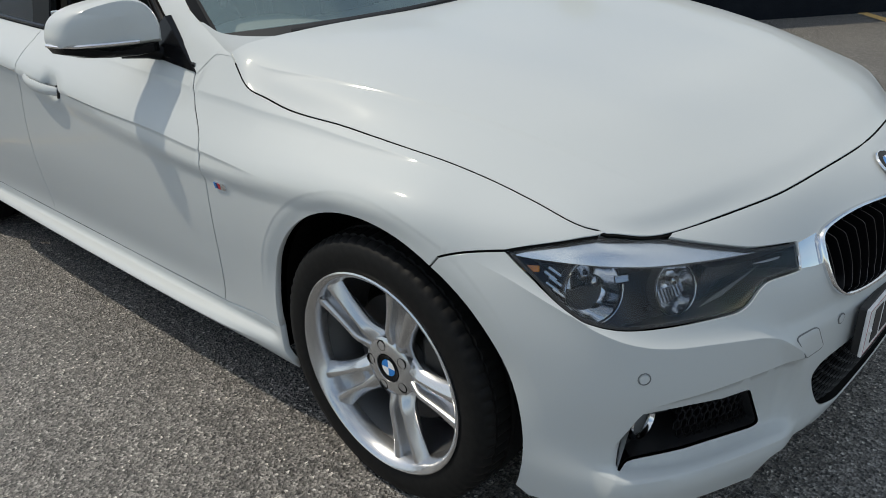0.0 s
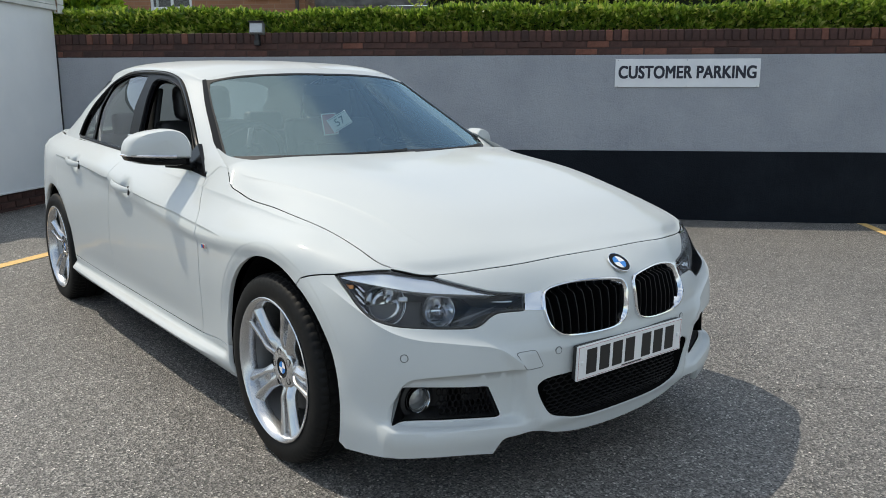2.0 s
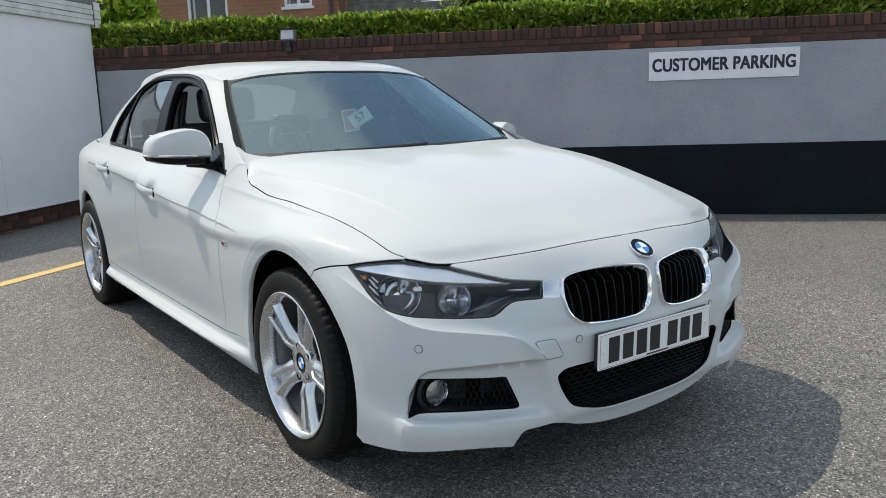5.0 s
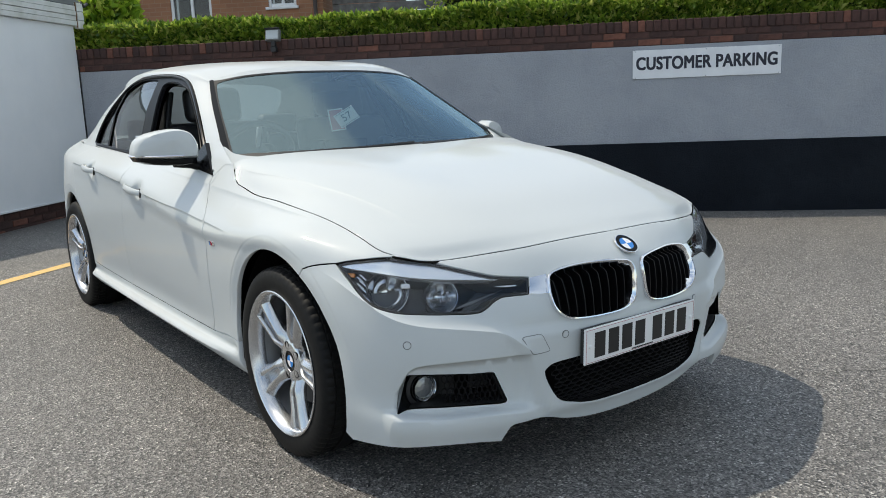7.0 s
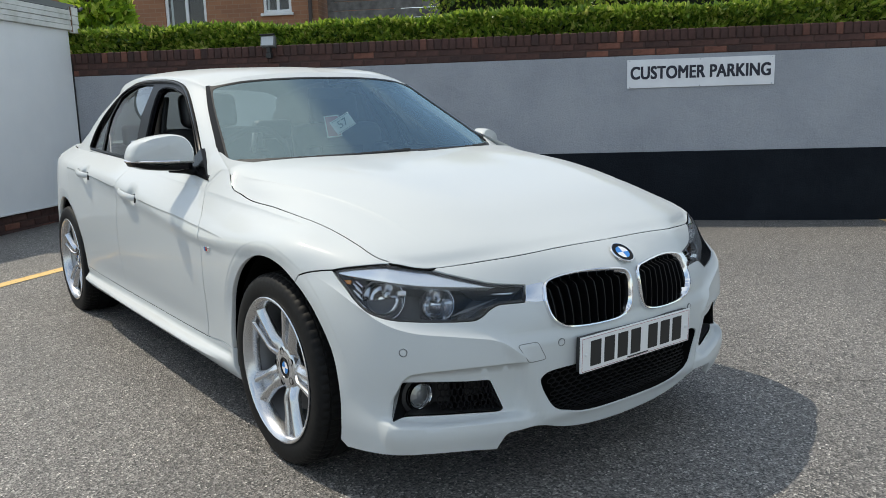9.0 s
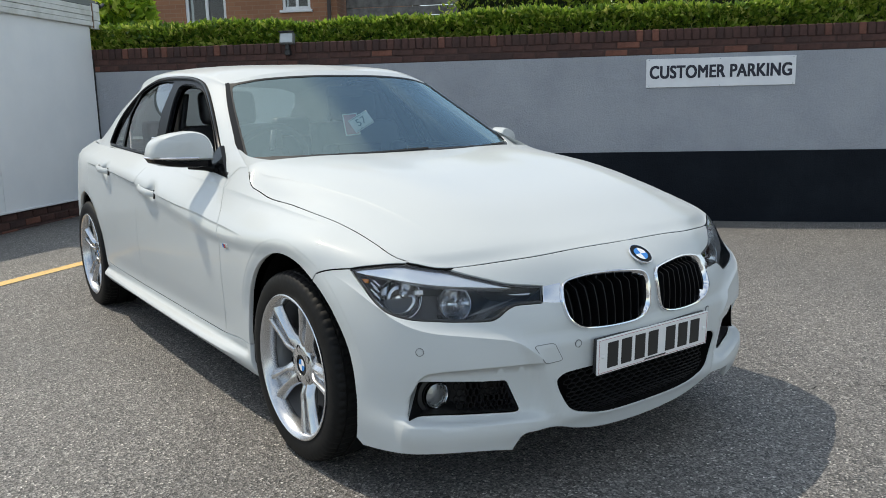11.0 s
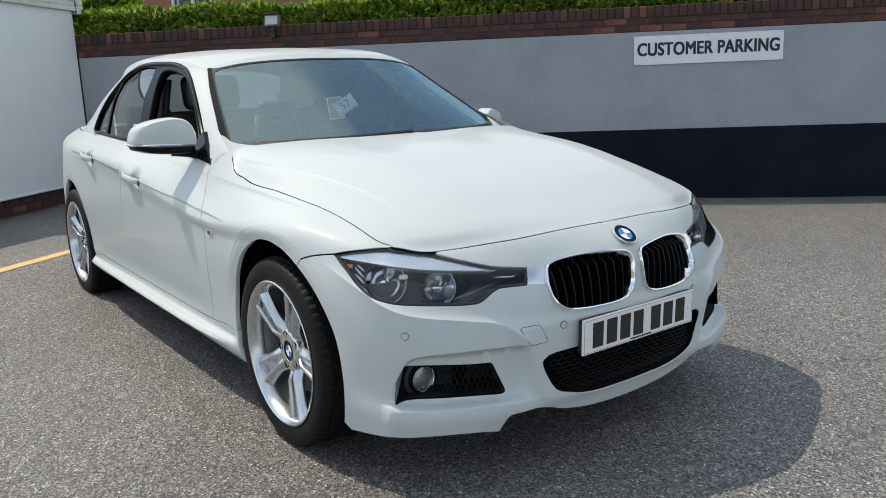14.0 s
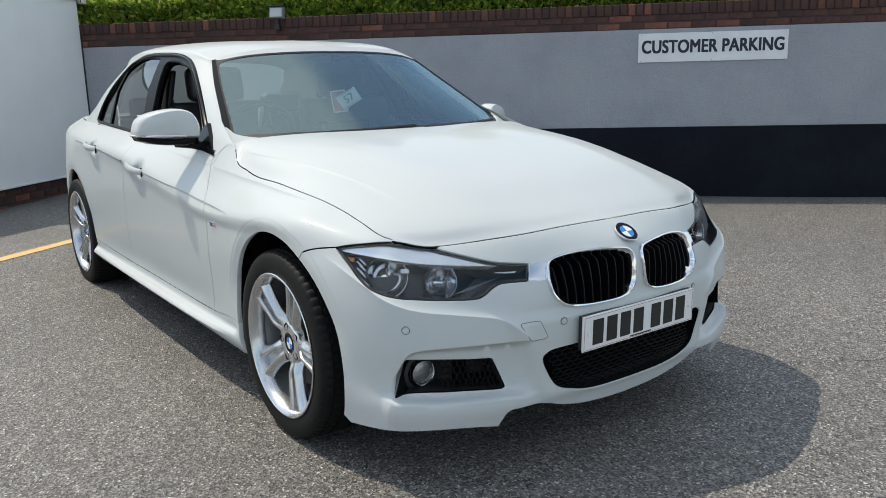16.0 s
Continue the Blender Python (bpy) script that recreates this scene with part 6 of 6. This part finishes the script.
for x in (1.12, 2.35, 3.55):
    part("post", box(x - .05, x + .05, 6.36, 6.46, .8, 3.6), fence_wood, fence, bevel=.006)

# ---- white outbuilding ----
n1, n2 = noise_node(cladding, 2.2, 5), noise_node(cladding, 35, 3)
set_color(cladding, ramp_node(cladding, n1.outputs[0], ((0.25, (0.74, 0.76, 0.78)), (0.75, (0.82, 0.83, 0.84)))).outputs[0])
bump_node(cladding, n2.outputs[0], 0.15, 0.004)
shed = tagged(empty("outbuilding", WALL), "white panelled outbuilding on a brick plinth", "outbuilding")
part("wall_panel", box(-.16, 0, -1.62, -.015, .283, 2.085), cladding, shed, bevel=.004)
part("drip_rail", box(-.01, .018, -6, -.01, .283, .300), upvc, shed, bevel=.003)
plinth = part("plinth", box(-.2, -.035, -6, -.015, -.1, .283), mortar, shed)
for row in range(4):
    y = -6 + (row % 2) * .11
    while y < -.24:
        ob = new("brick", stretch[random.randrange(4)])
        ob.parent = plinth
        ob.matrix_basis = Matrix.Translation((-.125 + random.uniform(-.003, .003), y, -.008 + row * .0725)) @ Matrix.Rotation(radians(90), 4, "Z")
        ob.location.x += .10
        y += .2225
part("corner_gap", box(-.012, .004, -.013, .02, .2, 1.80), black_plastic, shed)
fascia_white = mat("fascia_white", (0.66, 0.67, 0.65), 0.55)
set_color(fascia_white, ramp_node(fascia_white, noise_node(fascia_white, 6, 6).outputs[0], ((0.25, (0.52, 0.52, 0.48)), (0.6, (0.70, 0.70, 0.68)))).outputs[0])
fascia = part("fascia", box(-.1, .02, -1.62, .12, 2.085, 2.11), fascia_white, shed)
for k in range(4):
    part("board", box(.0, .040 - .006 * (k % 2), -1.62, -.002, 2.088 + k * .052, 2.136 + k * .052), fascia_white, fascia, bevel=.003)
for k in range(3):
    part("end_board", box(.0, .052, .004, .115, 2.06 + k * .09, 2.145 + k * .09), fascia_white, fascia, bevel=.004)
part("joint", box(.03, .044, -.001, .003, 2.07, 2.33), mat("rusty_joint", (.20, .12, .07), .7), fascia)
part("roof_sheet", box(-4, .02, -1.62, .1, 2.30, 2.36), mat("roof_felt", (.18, .19, .19), .9), shed)
part("end_wall", box(-4, -.165, -1.62, -1.50, 0, 2.298), cladding, shed)
# added sloping wall out of view; its heights shape the shadow on the asphalt
rake = bmesh.new()
tops = [(-1.625, 1.66), (-2.5, 1.30), (-4.2, .62), (-6.0, .60)]
for x in (-.16, 0):
    low = [rake.verts.new((x, y, .283)) for y, _ in tops]
    high = [rake.verts.new((x, y, z)) for y, z in tops]
    for i in range(3):
        rake.faces.new((low[i], low[i + 1], high[i + 1], high[i]))
rake.verts.ensure_lookup_table()
for i in range(3):
    rake.faces.new([rake.verts[k] for k in (4 + i, 5 + i, 13 + i, 12 + i)])
rake.faces.new([rake.verts[k] for k in (3, 7, 15, 11)])
bmesh.ops.recalc_face_normals(rake, faces=rake.faces)
part("unseen_shadow_wall", rake, cladding, shed)
part("lamp_bracket", tube([(.03, .10, 2.34), (.05, .14, 2.30), (.05, .20, 2.33)], .018, 8), black_plastic, shed)
part("back_wall", box(-4, -3.9, -1.5, .1, 0, 2.298), cladding, shed)

# ---- floodlight on the coping ----
flood = tagged(empty("floodlight", WALL @ Matrix.Translation((2.205, -.03, 1.80))), "small weathered floodlight with a glass front fixed to the brick coping", "floodlight")
part("housing", box(-.075, .075, -.055, .01, .02, .135, Matrix.Rotation(radians(-14), 4, "X")), mat("flood_grey", (.16, .165, .165), .5), flood, bevel=.008)
part("lens", box(-.062, .062, -.060, -.054, .032, .122, Matrix.Rotation(radians(-14), 4, "X")), mat("flood_glass", (.50, .53, .54), .2), flood, bevel=.002)
part("visor", box(-.078, .078, -.085, -.05, .133, .141, Matrix.Rotation(radians(-14), 4, "X")), black_plastic, flood, bevel=.002)
part("bracket", box(-.02, .02, -.03, .035, -.03, .03), black_plastic, flood, bevel=.006)
part("junction_box", box(-.028, .028, -.035, .03, -.085, -.03), black_plastic, flood, bevel=.006)

# ---- sign ----
sign = part("parking_sign", box(5.805, 7.178, -.008, .003, 1.295, 1.565), white_board, bevel=.002)
sign.matrix_world = WALL
tagged(sign, "white rectangular sign with black lettering on the grey wall", "sign")
set_color(white_board, ramp_node(white_board, noise_node(white_board, 5, 5).outputs[0], ((0.3, (0.70, 0.71, 0.74)), (0.7, (0.80, 0.81, 0.83)))).outputs[0])
fd = bpy.data.curves.new("lettering", "FONT")
fd.body, fd.size, fd.extrude, fd.align_x, fd.align_y = "CUSTOMER PARKING", 0.172, 0.0006, "CENTER", "CENTER"
fd.space_character = 1.04
letters = new("lettering", fd)
fd.materials.append(black_letter)
letters.parent = sign
for k in range(8):
    ob = letters if k == 0 else new("lettering", fd)
    ob.parent = sign
    ob.matrix_basis = Matrix.Translation((6.492 + .0034 * (k % 4 - 1.5), -.0092 - .0001 * k, 1.432 + .0034 * (1 if k > 3 else -1))) @ Matrix.Rotation(radians(90), 4, "X") @ Matrix.Diagonal((.765, .97, 1, 1))
for x in (5.83, 6.49, 7.155):
    for z in (1.305, 1.553):
        part("fixing_screw", lathe([(.006, -.008), (.005, -.0105), (.0001, -.011)], 10, "y"), satin, sign).location = (x, 0, z)

# a thin crack across the asphalt
crack_dark = mat("crack_dark", (0.02, 0.019, 0.018), 0.95)
rnd = random.Random(4)
V = []
for i in range(61):
    x = .95 + i * .02
    y = -.64 - (x - .95) * .65 + .012 * math.sin(i * .9) + rnd.uniform(-.008, .008)
    w = rnd.uniform(.0008, .0035) * min(1, i / 12)
    V += [(x, y - w, .0035), (x, y + w, .0035)]
crack = mesh_object("asphalt_crack", V, [(2 * i, 2 * i + 2, 2 * i + 3, 2 * i + 1) for i in range(60)], crack_dark)
tagged(crack, "thin dark crack running across the asphalt", "crack", kind="structure")
